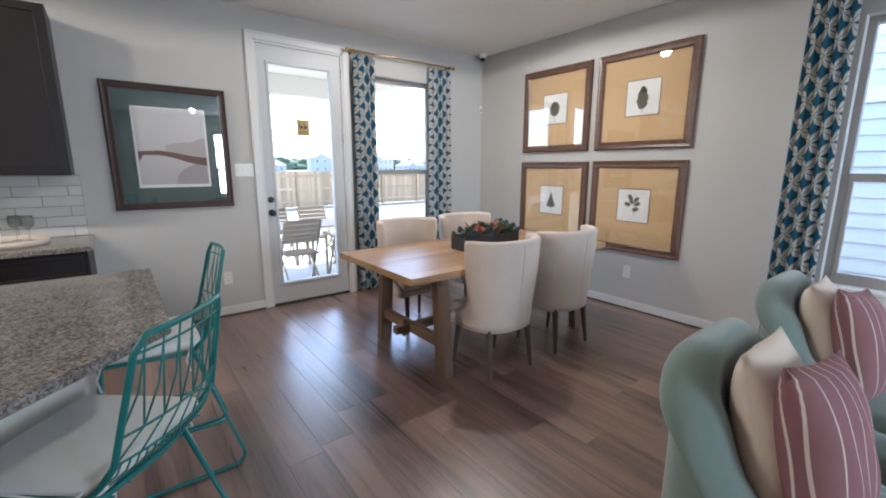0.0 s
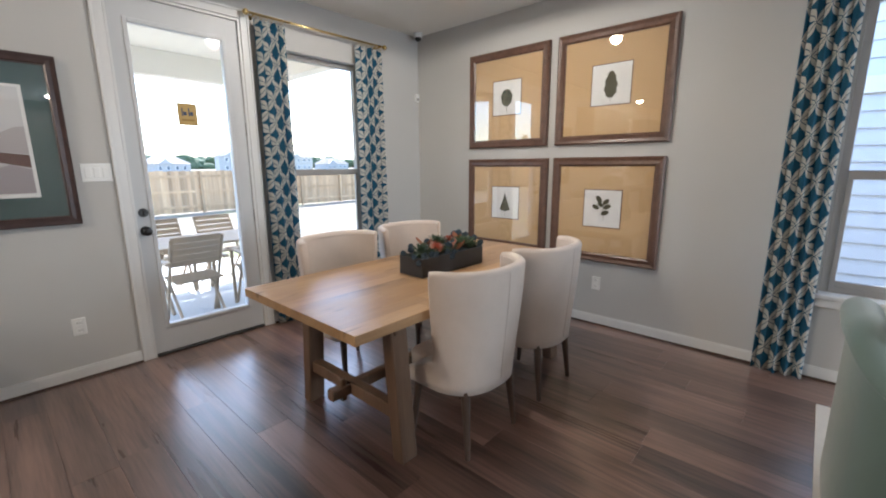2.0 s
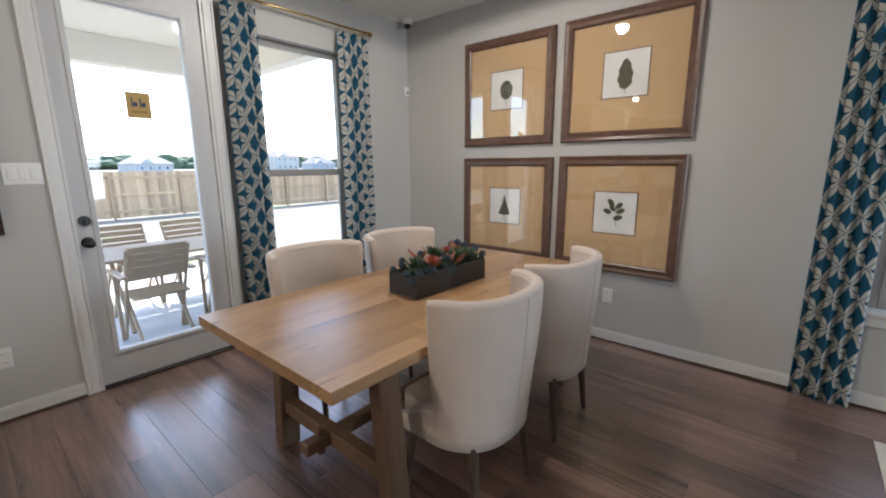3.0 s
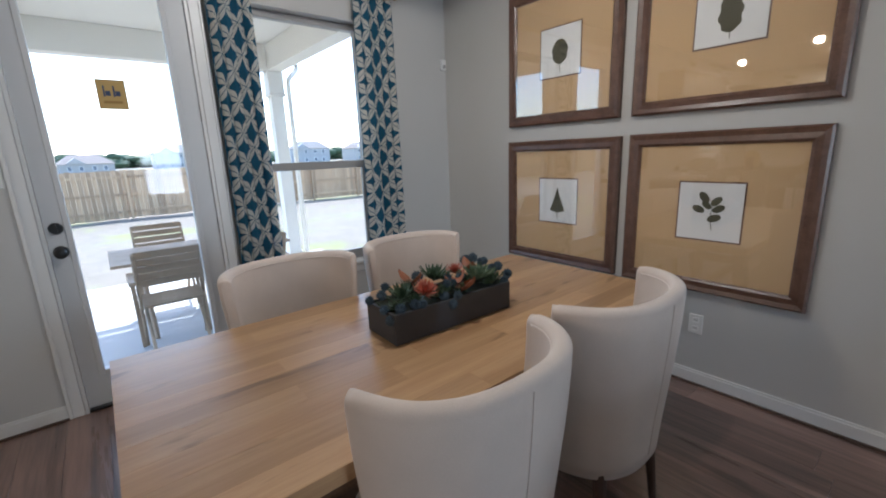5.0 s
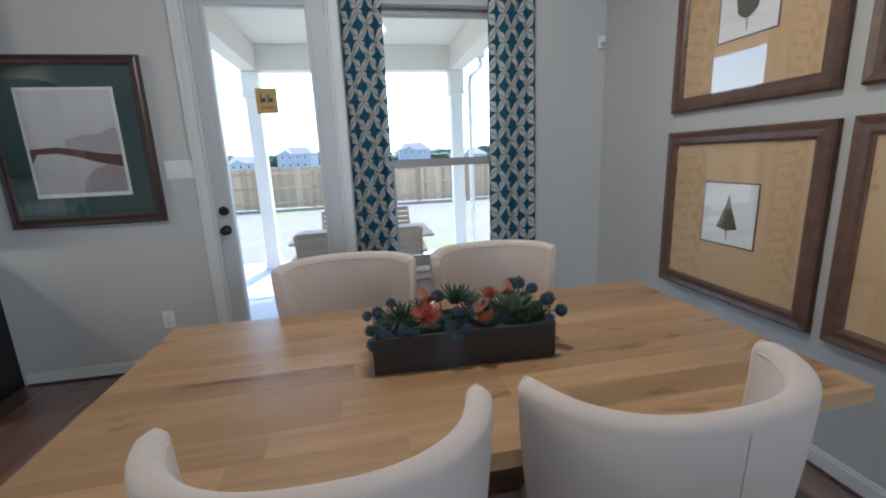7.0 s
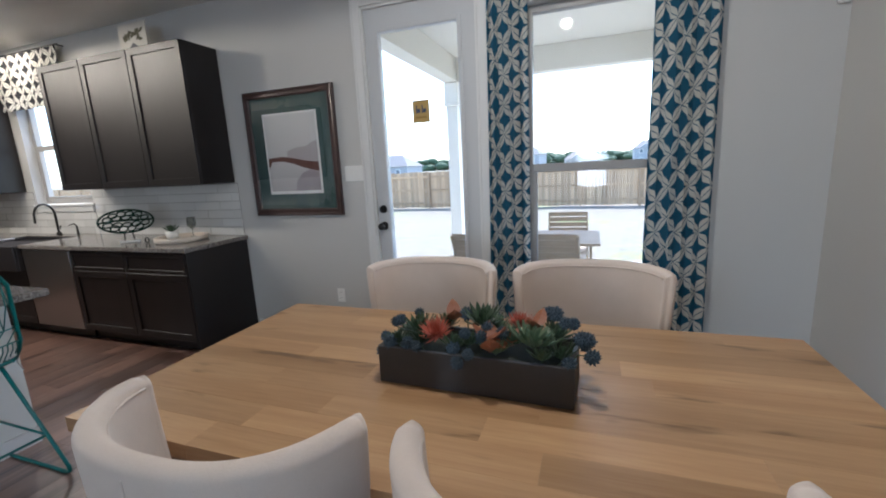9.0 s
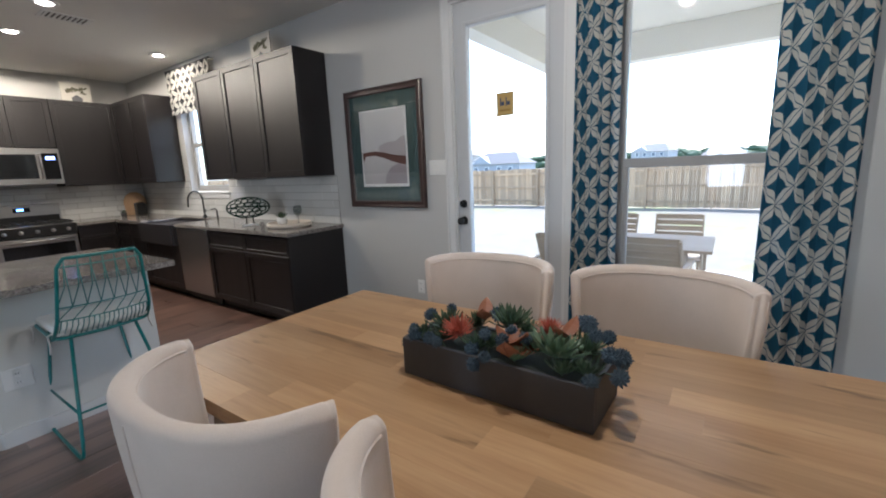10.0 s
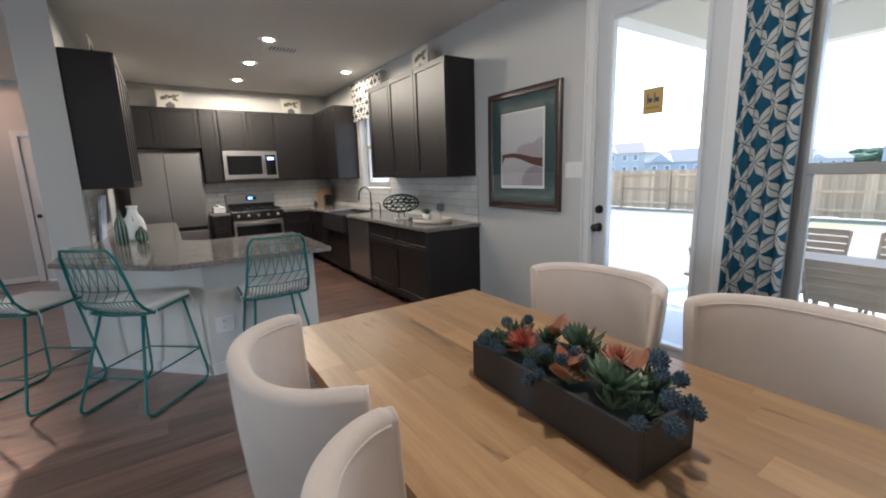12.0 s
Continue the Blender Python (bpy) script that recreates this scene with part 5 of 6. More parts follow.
# ---- hall door ----
hd = thing("door_2", "white four-panel hall door with a dark knob, shut", "door", pose(BX - 0.50, 0, 0), kind="structure")
part("slab", bm_box(-0.035, 0.305, 0.005, 0.0, 1.095, 2.05), M["trim"], hd)
for y0, y1 in ((0.40, 0.66), (0.74, 1.00)):
    for z0, z1 in ((0.22, 0.80), (1.02, 1.90)):
        o = part("panel", frame_bars(y1 - y0, z1 - z0, 0.03, 0.012), M["trim"], hd)
        o.matrix_basis = pose(0.0, (y0 + y1) / 2, (z0 + z1) / 2, 0, 0, 90)
b = bmesh.new()
bm_box(0.0, 0.225, 0, 0.04, 0.297, 2.14, 0.004, b)
bm_box(0.0, 1.103, 0, 0.04, 1.175, 2.14, 0.004, b)
bm_box(0.0, 0.297, 2.062, 0.04, 1.103, 2.14, 0.004, b)
part("door_casing", b, M["trim"], hd)
k = bm_cyl((0.0, 0.37, 0.95), (0.05, 0.37, 0.95), 0.012, 0.012, 12)
e = bmesh.new()
bmesh.ops.create_uvsphere(e, u_segments=18, v_segments=12, radius=0.03)
join(k, e, Matrix.Translation((0.06, 0.37, 0.95)))
part("knob", k, M["black"], hd, smooth=True)


# ---- things on the worktops ----
def tray_set():
    z = CT + 0.001
    tr = thing("serving_tray", "round cream tray on the granite worktop", "tray", pose(-0.50, 4.22, z))
    part("tray", bm_lathe([(0.19, 0.0), (0.205, 0.012), (0.205, 0.04), (0.195, 0.04), (0.19, 0.018), (0.02, 0.015)], 36), M["cream"], tr, smooth=True)
    for x, y in ((-0.40, 4.25), (-0.47, 4.31)):
        g = thing("wine_glass", "clear stemmed wine glass on the tray", "glass", pose(x, y, z + 0.018), "wine glasses on the tray")
        o = part("bowl", bm_lathe([(0.030, 0.001), (0.028, 0.003), (0.004, 0.008), (0.0035, 0.07), (0.012, 0.08), (0.034, 0.105), (0.038, 0.13), (0.031, 0.175), (0.030, 0.175), (0.036, 0.13), (0.031, 0.106), (0.004, 0.085)], 24), M["stemware"], g, smooth=True)
    pt = thing("potted_plant", "small green plant in a white pot on the tray", "plant", pose(-0.58, 4.20, z + 0.018))
    part("pot", bm_lathe([(0.036, 0), (0.046, 0.01), (0.05, 0.065), (0.045, 0.065), (0.042, 0.058), (0.005, 0.056)], 24), M["white"], pt, smooth=True)
    rosette("leaves", pt, [(16, 0.07, 0.006, 20), (16, 0.065, 0.006, 45), (12, 0.055, 0.006, 70)], 9, M["leaf_green"], pose(0, 0, 0.058))


tray_set()


def leaf_sculpture():
    """An openwork oval leaf with a rim and a midrib, on two stems and a clear block."""
    t = thing("leaf_sculpture", "dark green openwork metal leaf on a pale stand", "ornament", pose(-0.97, 4.10, CT + 0.001, 0, 0, 58))
    M["dkgreen"] = plain("dark_green_enamel", (0.010, 0.040, 0.028), 0.22, 0.3)
    A, B, zc = 0.195, 0.098, 0.185
    rim = [(A * math.cos(q), 0.0, zc + B * math.sin(q)) for q in np.linspace(0, math.tau, 49)[:-1]]
    part("rim", bm_tube(rim, 0.0085, 8, True), M["dkgreen"], t, smooth=True)
    part("midrib", bm_tube([(-A, 0, zc), (-0.08, -0.008, zc + 0.010), (0.06, -0.008, zc + 0.006), (A, 0, zc)], 0.008, 8), M["dkgreen"], t, smooth=True)
    rng = random.Random(3)
    for row, n in ((1, 5), (-1, 5), (2, 4), (-2, 4)):
        for i in range(n):
            u = (i + 0.5) / n * 2 - 1
            cx = u * (0.165 if abs(row) == 1 else 0.115)
            cz = zc + math.copysign(0.030 if abs(row) == 1 else 0.066, row) * (1 - 0.35 * u * u)
            w, h = rng.uniform(0.026, 0.034), rng.uniform(0.017, 0.023)
            pts = [(cx + w * math.cos(q) + 0.3 * h * math.sin(q), 0.006 * math.sin(2.4 * i + row), cz + h * math.sin(q)) for q in np.linspace(0, math.tau, 15)[:-1]]
            part("loop", bm_tube(pts, 0.0065, 6, True), M["dkgreen"], t, smooth=True)
    for x in (-0.035, 0.035):
        part("stem", bm_tube([(x, 0, 0.018), (x * 0.8, 0, zc - B + 0.004)], 0.006, 8), M["black"], t, smooth=True)
    part("stand", bm_box(-0.075, -0.03, 0.0, 0.075, 0.03, 0.018, 0.003), M["white"], t)


leaf_sculpture()
M["wood_lt"] = wood("beech", (0.34, 0.20, 0.10), (0.52, 0.34, 0.19), "z", 0.5, 20)
cb = thing("cutting_board", "tall rounded wooden cutting board leaning in the corner", "cutting board", pose(-4.40, 4.33, CT + 0.001, -8, 0, 62))
part("board", flat_shape([(0.14 * math.cos(a) * (1 if abs(math.cos(a)) < 0.99 else 1), 0.19 + (0.15 if math.sin(a) > 0 else 0.19) * math.sin(a) if math.sin(a) > 0 else 0.0 if abs(math.cos(a)) < 0.9 else 0.19 + 0.19 * math.sin(a)) for a in np.linspace(0, math.tau, 41)[:-1]], -0.01, 0.01), M["wood_lt"], cb)
ck = thing("speaker_canister", "black canister beside the cutting board", "canister", pose(-4.17, 4.31, CT + 0.001))
part("body", bm_box(-0.06, -0.06, 0, 0.06, 0.06, 0.18, 0.012, seg=2), M["black"], ck)
part("lid", bm_lathe([(0.05, 0.18), (0.05, 0.19), (0.01, 0.195)], 20), M["dark_glass"], ck)
pp = thing("potted_plant", "tiny dark potted succulent on the worktop", "plant", pose(-4.28, 4.13, CT + 0.001))
part("pot", bm_lathe([(0.03, 0), (0.04, 0.05), (0.035, 0.05), (0.004, 0.045)], 18), M["planter"], pp, smooth=True)
rosette("leaves", pp, [(10, 0.05, 0.008, 20), (9, 0.04, 0.008, 50)], 2, M["leaf_green"], pose(0, 0, 0.045))
bx = thing("tissue_box", "white folded towel box beside the cooker", "box", pose(-4.15, 2.57, CT + 0.001))
part("box", bm_box(-0.11, -0.08, 0, 0.11, 0.08, 0.09, 0.006), M["white"], bx)
part("tissue", bm_pillow(0.16, 0.05, 0.06), M["pad"], bx, smooth=True).location = (0, 0, 0.105)
for x, y in ((-0.70, 4.08),):
    nb = thing("napkin_ring", "small dark ornament beside the tray", "ornament", pose(x - 0.03, y, CT + 0.001))
    part("ring", bm_tube([(0.022 * math.cos(a), 0, 0.026 + 0.022 * math.sin(a)) for a in np.linspace(0, math.tau, 17)[:-1]], 0.005, 8, True), M["black"], nb, smooth=True)


def bottle_stripes():
    n = N("striped_green_glaze")
    v = n.coords("Object")
    sp = n.add("SeparateXYZ")
    n.put(sp.inputs[0], v)
    ang = n.math("ARCTAN2", sp.outputs[1], sp.outputs[0])
    f = n.math("FRACT", n.math("MULTIPLY", ang, 10 / math.tau))
    c = n.mix(n.math("GREATER_THAN", f, 0.82), n.mix(n.noise(v, 30, 4), (0.03, 0.07, 0.055), (0.06, 0.11, 0.085)), (0.45, 0.50, 0.42))
    return n.done(c, 0.25)


M["striped"] = bottle_stripes()
va = thing("striped_bottle_vase", "tall green striped bottle vase on the bar", "vase", pose(-1.09, 1.57, CT + 0.001) @ Matrix.Diagonal((0.78, 0.78, 0.96, 1)))
part("body", bm_lathe([(0.048, 0.0), (0.056, 0.01), (0.056, 0.16), (0.045, 0.20), (0.020, 0.245), (0.016, 0.30), (0.019, 0.305), (0.012, 0.305)], 32), M["striped"], va, smooth=True)
va = thing("striped_bud_vase", "small round green striped vase on the bar", "vase", pose(-1.14, 1.70, CT + 0.001) @ Matrix.Diagonal((0.85, 0.85, 0.95, 1)))
part("body", bm_lathe([(0.03, 0.0), (0.05, 0.02), (0.058, 0.06), (0.045, 0.10), (0.014, 0.135), (0.016, 0.145), (0.008, 0.145)], 32), M["striped"], va, smooth=True)
va = thing("white_jug_vase", "white ceramic jug vase on the bar", "vase", pose(-1.42, 1.645, CT + 0.001) @ Matrix.Diagonal((0.82, 0.82, 0.88, 1)))
part("body", bm_lathe([(0.07, 0.0), (0.095, 0.03), (0.105, 0.12), (0.085, 0.21), (0.05, 0.265), (0.045, 0.32), (0.058, 0.345), (0.05, 0.345), (0.038, 0.31)], 32), M["white"], va, smooth=True)
part("handle", bm_tube([(0.05, 0, 0.31), (0.10, 0, 0.30), (0.115, 0, 0.25), (0.09, 0, 0.20)], 0.009, 8), M["white"], va, smooth=True)
pw = thing("leaning_art", "abstract blue and white panel leaning on tiles", "picture", pose(-1.75, 1.37, CT + 0.001, 6, 0, 180))
nb = N("blue_brush")
vv = nb.coords("Object", (3, 1, 1))
M["bluebrush"] = nb.done(nb.ramp(nb.noise(vv, 6, 5, 0.7, 1.0), (0.4, (0.72, 0.74, 0.78)), (0.55, (0.45, 0.52, 0.65)), (0.65, (0.25, 0.28, 0.40))), 0.5)
part("panel", bm_box(-0.2, -0.02, 0.0, 0.2, 0.0, 0.40, 0.003), M["bluebrush"], pw)


def cabinet_print(m):
    t = thing("plant_print", "white panel printed with a potted branch, on the cabinets", "picture", m, "plant prints above the cabinets")
    part("panel", bm_box(-0.16, -0.012, 0.0, 0.16, 0.0, 0.24, 0.002), plain("cream_print", (0.55, 0.53, 0.48), 0.9, grain=40, vary=0.12), t)
    part("pot_print", flat_shape([(-0.05, 0.0), (0.05, 0.0), (0.06, 0.05), (0.0, 0.09), (-0.06, 0.05)], -0.0136, -0.0121), plain("grey_print", (0.12, 0.12, 0.13), 0.9), t)
    rng = random.Random(8)
    for i in range(16):
        a = radians(20 + i * 9)
        r = rng.uniform(0.07, 0.15)
        x, z, q = r * math.cos(a), 0.09 + r * math.sin(a) * 0.8, rng.uniform(0, 3)
        pts = [(x + 0.028 * math.cos(k) * math.cos(q) - 0.011 * math.sin(k) * math.sin(q), z + 0.028 * math.cos(k) * math.sin(q) + 0.011 * math.sin(k) * math.cos(q)) for k in np.linspace(0, math.tau, 11)[:-1]]
        part("leaf_print", flat_shape(pts, -0.0136, -0.0121), M["leafprint"], t)
    return t


cp = cabinet_print(pose(BX + 0.25, 2.13, 2.436, 0, 0, 90))
copy_thing(cp, pose(BX + 0.25, 3.84, 2.436, 0, 0, 90))
copy_thing(cp, pose(-0.78, WY - 0.20, 2.436, 0, 0, 0))
copy_thing(cp, pose(-1.95, 1.50, 2.441, 0, 0, 180))

# ---- sign on the door's glass ----
sg = thing("door_sticker", "square tan sticker with navy marks on the door glass", "sticker", pose(1.662, WY + 0.010, 1.785))
part("sheet", bm_box(-0.066, 0.0, -0.079, 0.066, 0.0015, 0.079), plain("tan_vinyl", (0.46, 0.31, 0.10), 0.6), sg)
navy = plain("navy_ink", (0.03, 0.05, 0.11), 0.6)
for x in (-0.022, 0.022):
    o = bm_box(x - 0.016, -0.0012, -0.012, x - 0.008, -0.0001, 0.045)
    bm_box(x - 0.006, -0.0012, -0.008, x + 0.016, -0.0001, 0.018, 0, o)
    part("mark", o, navy, sg)
part("bar", bm_box(-0.042, -0.0012, -0.048, 0.042, -0.0001, -0.034), plain("amber_ink", (0.30, 0.18, 0.04), 0.6), sg)

# ---- outdoors: ground, porch, yard ----
def ground_material():
    n = N("pale_dirt")
    v = n.coords("Object")
    a, b, c = n.noise(v, 0.35, 4), n.noise(v, 3.0, 6, 0.7), n.noise(v, 40, 4)
    dirt = n.mix(b, (0.155, 0.135, 0.108), (0.31, 0.28, 0.235))
    grass = n.mix(c, (0.16, 0.19, 0.07), (0.32, 0.33, 0.16))
    m = n.ramp(n.math("MULTIPLY_ADD", b, 0.3, n.math("MULTIPLY", a, 0.7)), (0.52, (0, 0, 0)), (0.62, (1, 1, 1)))
    n.bump(n.math("MULTIPLY_ADD", b, 1.0, c), 0.6, 0.05)
    return n.done(n.mix(m, dirt, grass), 0.95, 0.0, 0.1)


M["ground"] = ground_material()
M["concrete"] = plain("concrete", (0.46, 0.45, 0.43), 0.85, grain=60, vary=0.1, relief=0.3)
M["porch"] = plain("porch_paint", (0.70, 0.67, 0.60), 0.7, grain=30, vary=0.03)
M["cedar"] = wood("cedar_picket", (0.33, 0.20, 0.108), (0.55, 0.385, 0.230), "z", 0.8, 8, piece=True)
M["teak"] = wood("weathered_teak", (0.26, 0.19, 0.12), (0.44, 0.34, 0.24), "x", 0.7, 14)
M["siding"] = plain("white_siding", (0.56, 0.575, 0.59), 0.55, grain=30, vary=0.03)
M["foliage"] = plain("foliage", (0.045, 0.075, 0.035), 0.8, grain=3, vary=0.5)


def ground_z(x, y):
    return -0.20 - 0.42 * smooth_step(8.5, 19, y) + 0.02 * math.sin(x * 0.9) * math.sin(y * 0.7) * smooth_step(9, 12, y)


gx = sorted(set([-2500, -900, -400, -200, -100, -60] + list(range(-40, 46, 2)) + [60, 100, 200, 400, 900, 2500]))
gy = sorted(set([-2500, -900, -400, -150, -60, -30, -15] + list(range(-8, 34, 1)) + [40, 55, 80, 120, 200, 400, 900, 2500]))
bm = bmesh.new()
gv = {(x, y): bm.verts.new((x, y, ground_z(x, y))) for x in gx for y in gy}
for xa, xb in zip(gx, gx[1:]):
    for ya, yb in zip(gy, gy[1:]):
        bm.faces.new((gv[xa, ya], gv[xb, ya], gv[xb, yb], gv[xa, yb]))
structure("ground", bm, M["ground"], "pale bare dirt yard with thin grass", "ground", True)
structure("patio", bm_box(0.35, WY + 0.161, -0.30, 4.25, 8.15, -0.10, 0.01), M["concrete"], "pale concrete patio slab under the porch", "patio")
structure("porch_ceiling", bm_box(0.55, WY + 0.161, 2.915, 4.05, 8.0, 3.0), M["porch"], "cream painted porch ceiling", "ceiling")
b = bmesh.new()
bm_box(0.78, 7.70, 2.59, 3.78, 7.90, 2.914, 0.004, b)
bm_box(0.78, WY + 0.161, 2.59, 0.98, 7.699, 2.914, 0.004, b)
bm_box(3.58, WY + 0.161, 2.59, 3.78, 7.699, 2.914, 0.004, b)
structure("porch_beam", b, M["porch"], "cream boxed beam round the porch", "beam")
structure("porch_roof", bm_box(0.3, WY + 0.161, 3.01, 4.3, 8.3, 3.15), M["porch"], "porch roof slab above the beams", "roof")
for x in (0.88, 3.68):
    c = thing("porch_column", "cream square porch column on the patio", "column", pose(x, 7.80, -0.10), "porch columns")
    part("shaft", bm_box(-0.085, -0.085, 0.0, 0.085, 0.085, 2.688, 0.004), M["porch"], c)
    part("base_trim", bm_box(-0.10, -0.10, 0.001, 0.10, 0.10, 0.14, 0.006), M["porch"], c)
    part("capital", bm_box(-0.105, -0.105, 2.40, 0.105, 0.105, 2.687, 0.006), M["porch"], c)
    part("neck_trim", bm_box(-0.115, -0.115, 2.36, 0.115, 0.115, 2.399, 0.006), M["porch"], c)
ds = thing("downspout", "cream gutter downspout beside the porch column", "downspout", pose(4.1, 7.95, -0.1))
part("pipe", bm_tube(rounded([(0.12, 0.42, 2.99), (0.12, 0.30, 2.86), (-0.17, -0.02, 2.62), (-0.17, -0.02, 0.02)], 0.08), 0.035, 10), M["porch"], ds, smooth=True)
part("gutter", bm_box(-3.7, 0.36, 2.99, 0.2, 0.46, 3.10, 0.01), M["porch"], ds)
pl = thing("porch_light", "round flush light on the porch ceiling", "ceiling light", pose(2.83, 6.35, 2.915))
part("lens", bm_lathe([(0.06, -0.001), (0.056, -0.014), (0.02, -0.021), (0.004, -0.022)], 28), M["lamp"], pl, smooth=True)


def slat_chair(m, colour):
    """A folding patio chair, facing +y, its base at z = 0."""
    t = thing("patio_chair", "weathered teak slatted folding chair on the patio", "chair", m, "patio chairs round the table")
    for sx in (-1, 1):
        part("leg", bm_tube([(sx * 0.22, 0.22, 0.012), (sx * 0.22, -0.20, 0.86)], 0.014, 8), M["teak"], t)
        part("leg", bm_tube([(sx * 0.19, -0.22, 0.012), (sx * 0.19, 0.18, 0.43)], 0.014, 8), M["teak"], t)
        part("armrest", bm_box(sx * 0.25 - 0.025, -0.16, 0.62, sx * 0.25 + 0.025, 0.24, 0.645, 0.006), M["teak"], t)
        part("post", bm_box(sx * 0.245 - 0.015, 0.18, 0.01, sx * 0.245 + 0.015, 0.21, 0.62, 0.003), M["teak"], t)
    for i in range(6):
        part("seat_slat", bm_box(-0.21, -0.15 + i * 0.062, 0.43, 0.21, -0.102 + i * 0.062, 0.45, 0.003), M["teak"], t)
    for i in range(5):
        z = 0.58 + i * 0.06
        y = 0.22 - 0.42 * (z / 0.86)
        part("back_slat", bm_box(-0.215, y - 0.012, z, 0.215, y + 0.008, z + 0.053, 0.003), M["teak"], t)
    return t


PZ = -0.099
pc = slat_chair(pose(1.84, 5.42, PZ, 0, 0, 0), 0)
copy_thing(pc, pose(2.52, 5.44, PZ, 0, 0, -3))
copy_thing(pc, pose(1.93, 6.72, PZ, 0, 0, 180))
copy_thing(pc, pose(2.58, 6.75, PZ, 0, 0, 184))
pt = thing("patio_table", "weathered teak slatted patio table", "table", pose(2.2, 6.07, PZ))
for i in range(9):
    part("slat", bm_box(-0.72, -0.40 + i * 0.09, 0.69, 0.72, -0.318 + i * 0.09, 0.715, 0.003), M["teak"], pt)
for sx in (-1, 1):
    part("batten", bm_box(sx * 0.5 - 0.03, -0.38, 0.65, sx * 0.5 + 0.03, 0.38, 0.689, 0.003), M["teak"], pt)
    for sy in (-1, 1):
        part("leg", bm_tube([(sx * 0.5, sy * 0.33, 0.012), (sx * 0.5, -sy * 0.20, 0.66)], 0.02, 8), M["teak"], pt)


def fence(y, x0, x1, part_from, part_to):
    t = thing("wooden_fence", "tall cedar picket fence round the yard", "fence", pose(0, y, -0.62))
    picket = mesh_of("picket", bm_box(-0.068, 0.0, 0.05, 0.068, 0.018, 1.83), M["cedar"])
    far = bmesh.new()
    x, rng = x0, random.Random(2)
    while x < x1:
        if part_from < x < part_to:
            o = new("picket", picket)
            o.parent = t
            o.location = (x, 0, rng.uniform(-0.02, 0.02))
        else:
            bm_box(x - 0.068, 0.0, 0.05, x + 0.068, 0.018, 1.83, 0, far)
        x += 0.142
    o = part("far_pickets", far, M["cedar"], t)
    tagged(o, kind="stuff")
    rail = mesh_of("rail", bm_box(0, -0.04, 0, 2.4, -0.001, 0.09), M["cedar"])
    post = mesh_of("post", bm_box(-0.045, -0.13, 0.0, 0.045, -0.041, 1.78), M["cedar"])
    x = x0
    while x < x1:
        o = new("post", post)
        o.parent = t
        o.location = (x, 0, 0)
        for z in (0.25, 0.90, 1.55):
            o = new("rail", rail)
            o.parent = t
            o.location = (x, 0, z)
        x += 2.4
    return t


fence(21.3, -36.0, 30.0, -24.0, 16.0)


M["far_pane"] = plain("far_window_pane", (0.14, 0.16, 0.19), 0.15)


def far_house(m, w, d, h, wall, roofc):
    t = thing("distant_house", "pale suburban house with a gabled roof, far off", "house", m, "houses beyond the fence")
    wm, rm = plain("house_wall", wall, 0.8, grain=3), plain("house_roof", roofc, 0.9, grain=4, vary=0.2)
    part("wall", bm_box(-w / 2, -d / 2, 0, w / 2, d / 2, h), wm, t)
    r = bmesh.new()
    p = [(-w / 2 - 0.4, -d / 2 - 0.4, h), (w / 2 + 0.4, -d / 2 - 0.4, h), (w / 2 + 0.4, d / 2 + 0.4, h), (-w / 2 - 0.4, d / 2 + 0.4, h)]
    v = [r.verts.new(q) for q in p] + [r.verts.new((-w * 0.28, 0, h + d * 0.3)), r.verts.new((w * 0.28, 0, h + d * 0.3))]
    for f in ((0, 1, 5, 4), (2, 3, 4, 5), (1, 2, 5), (3, 0, 4), (3, 2, 1, 0)):
        r.faces.new([v[i] for i in f])
    part("roof", r, rm, t)
    gb = bmesh.new()
    a = [gb.verts.new(q) for q in ((-w * 0.40, -d / 2 - 0.5, h), (-w * 0.02, -d / 2 - 0.5, h), (-w * 0.21, -d / 2 - 0.5, h + w * 0.14), (-w * 0.40, 0, h), (-w * 0.02, 0, h), (-w * 0.21, 0, h + w * 0.14))]
    for f in ((0, 1, 2), (3, 5, 4), (0, 2, 5, 3), (2, 1, 4, 5), (0, 3, 4, 1)):
        gb.faces.new([a[i] for i in f])
    part("gable", gb, wm, t)
    for x in (-0.33, -0.12, 0.12, 0.33):
        for z in ([1.0] if h < 4 else [1.0, 3.7]):
            q = part("window", bm_box(x * w - 0.55, -d / 2 - 0.06, z, x * w + 0.55, -d / 2 - 0.001, z + 1.4), M["white"], t)
            part("pane", bm_box(x * w - 0.45, -d / 2 - 0.075, z + 0.1, x * w + 0.45, -d / 2 - 0.061, z + 1.3), M["far_pane"], q)
    return t


cols = (((0.34, 0.34, 0.34), (0.18, 0.17, 0.16)), ((0.38, 0.36, 0.33), (0.20, 0.17, 0.15)), ((0.30, 0.31, 0.32), (0.16, 0.15, 0.145)), ((0.40, 0.39, 0.38), (0.22, 0.20, 0.18)))
spots = ((-90, 130, 5.4), (-58, 96, 5.4), (-42, 92, 3.0), (-40, 170, 3.0), (-20, 165, 5.4), (0, 172, 3.0), (22, 160, 5.4), (44, 165, 3.0), (62, 150, 5.4), (88, 160, 5.4), (112, 170, 3.0))
for i, (x, y, h) in enumerate(spots):
    far_house(pose(x, y, -0.9, 0, 0, (-12, 8, 0, 15)[i % 4]), 11 + i % 3, 9, h, *cols[i % 4])

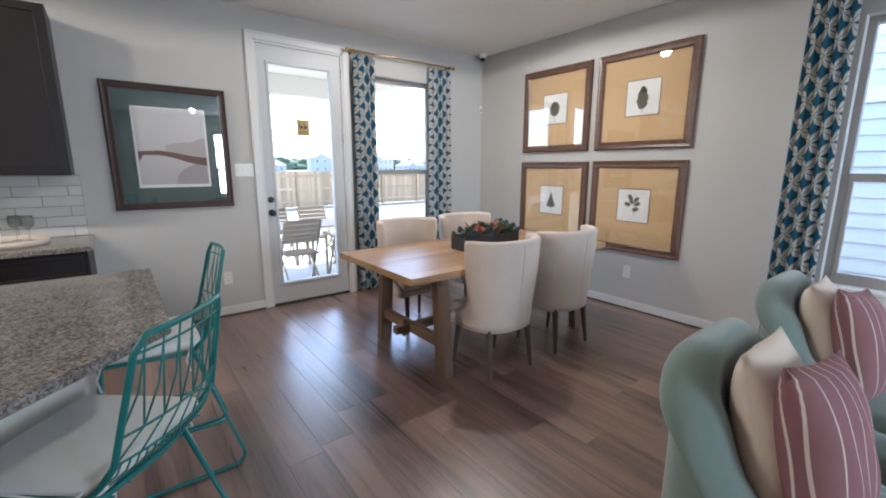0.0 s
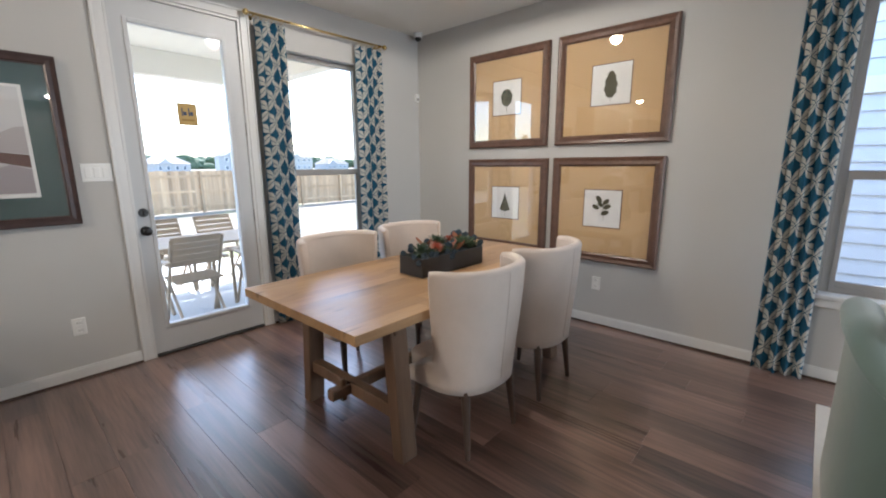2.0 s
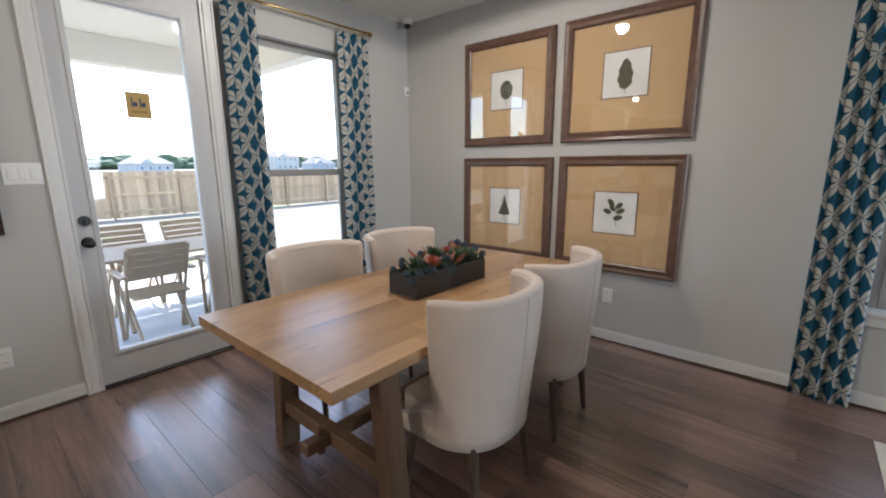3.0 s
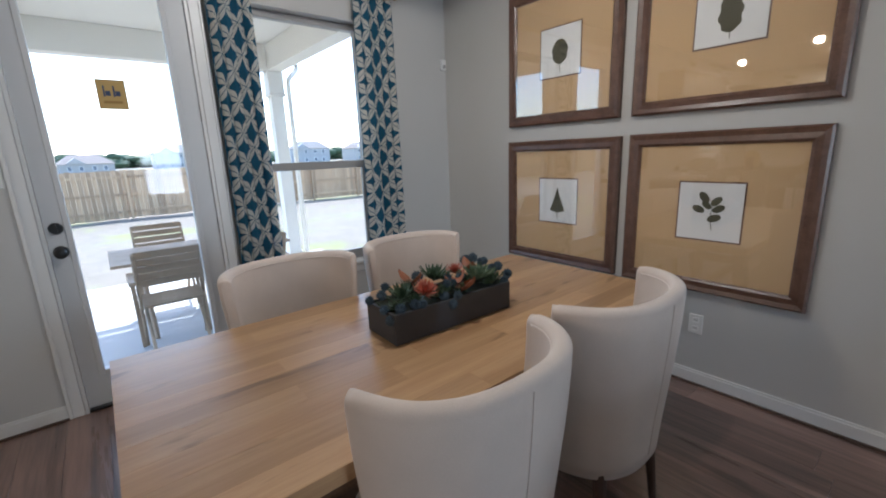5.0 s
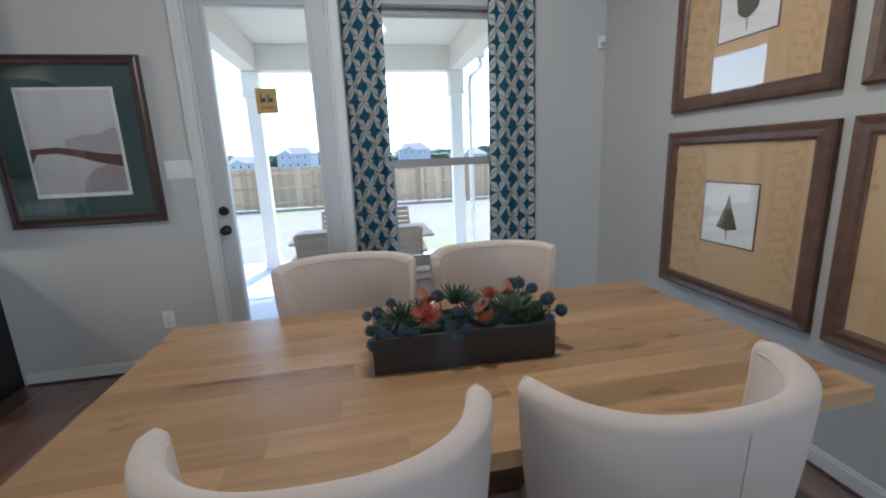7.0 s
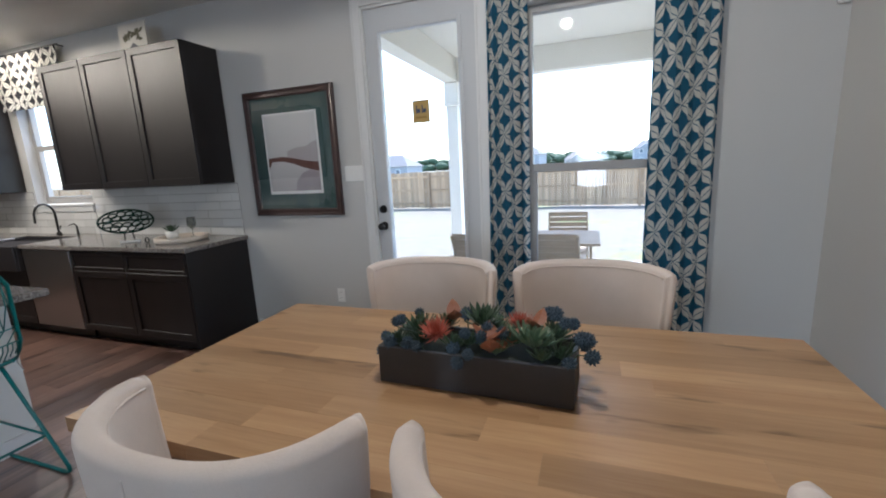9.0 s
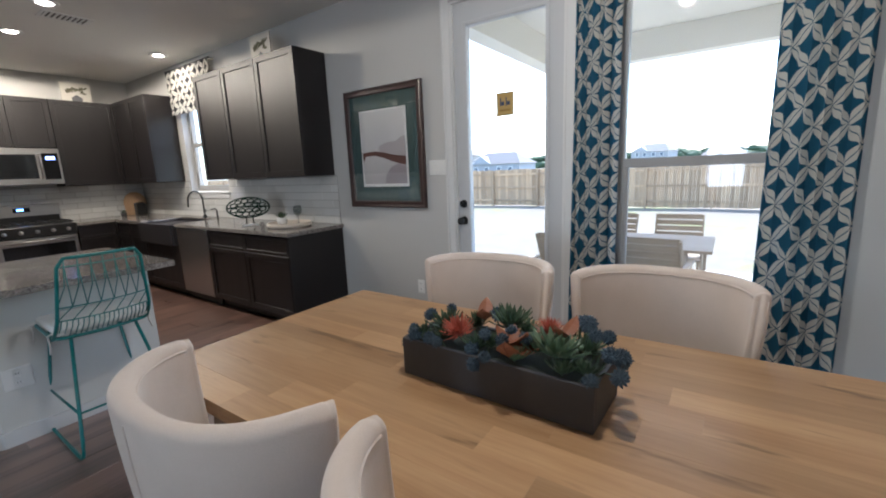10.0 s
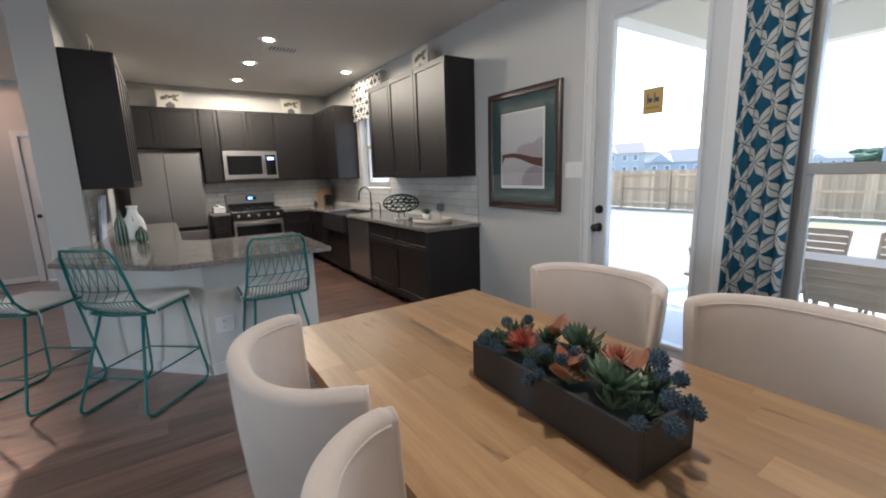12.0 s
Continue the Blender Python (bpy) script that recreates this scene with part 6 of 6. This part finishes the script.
bm = bmesh.new()
rng = random.Random(11)
for i in range(900):
    x, y, r = rng.uniform(-420, 380), rng.uniform(300, 380), rng.uniform(2.0, 4.5)
    e = bmesh.new()
    bmesh.ops.create_icosphere(e, subdivisions=2, radius=r)
    for v in e.verts:
        v.co *= 1 + 0.35 * noise.noise(v.co * 0.5 + Vector((i, 0, 0)))
    me = Matrix.Translation((x, y, rng.uniform(0.5, 6.5))) @ Matrix.Diagonal((1.8, 1, rng.uniform(0.6, 1.0), 1))
    bmesh.ops.transform(e, matrix=me, verts=e.verts)
    tmp = bpy.data.meshes.new("tmp")
    e.to_mesh(tmp)
    e.free()
    bm.from_mesh(tmp)
    bpy.data.meshes.remove(tmp)
woods = part("distant_woods", bm, M["foliage"], None)
tagged(woods, "dark green line of distant woods on the horizon", "trees", kind="stuff")

nh = thing("neighbour_house", "white lap-sided house wall close to the side window", "house", pose(7.3, 0, -0.25))
part("wall", bm_box(0.03, -7.0, 0.0, 0.3, 4.4, 5.6), M["siding"], nh)
board = bmesh.new()
v = [board.verts.new(q) for q in ((0.03, -7, 0), (0.0, -7, 0), (0.022, -7, 0.185), (0.03, -7, 0.185), (0.03, 4.4, 0), (0.0, 4.4, 0), (0.022, 4.4, 0.185), (0.03, 4.4, 0.185))]
for f in ((0, 1, 2, 3), (7, 6, 5, 4), (0, 4, 5, 1), (1, 5, 6, 2), (2, 6, 7, 3), (3, 7, 4, 0)):
    board.faces.new([v[i] for i in f])
board = mesh_of("siding_board", board, M["siding"])
for i in range(30):
    if i == 13:
        continue
    o = new("siding_board", board)
    o.parent = nh
    o.location = (0, 0, i * 0.1855)
part("belly_band", bm_box(-0.02, -7.0, 2.412, 0.03, 4.4, 2.596, 0.004), M["porch"], nh)
part("roof", bm_box(-0.5, -7.4, 5.6, 6, 4.8, 5.9), plain("shingle", (0.15, 0.14, 0.13), 0.9), nh)

# ---- floor planks, last ----
PW, PL, GAP = 0.182, 1.22, 0.0009
plank_mesh = {}
rng = random.Random(21)
rest = bmesh.new()
x = WX - 0.004
while x > -5.1:
    y = WY - 0.004 + rng.uniform(0.0, PL)
    while y > SY:
        y1, y0 = min(y, WY - 0.004), max(y - PL, SY)
        ln = round(y1 - y0, 2)
        if ln > 0.03:
            if y0 > -1.0 and x > -4.6:
                if ln not in plank_mesh:
                    plank_mesh[ln] = mesh_of("plank", bm_box(-PW + GAP, -ln + GAP, -0.0055, 0, 0, 0.0, 0.0005), M["plank"])
                o = new("plank", plank_mesh[ln])
                o.parent = floor
                o.location = (x, y1, 0)
            else:
                bm_box(x - PW + GAP, y0 + GAP, -0.0055, x, y1, 0, 0, rest)
        y -= PL
    x -= PW
o = part("planks_further_off", rest, M["plank"], floor)
tagged(o, kind="stuff")
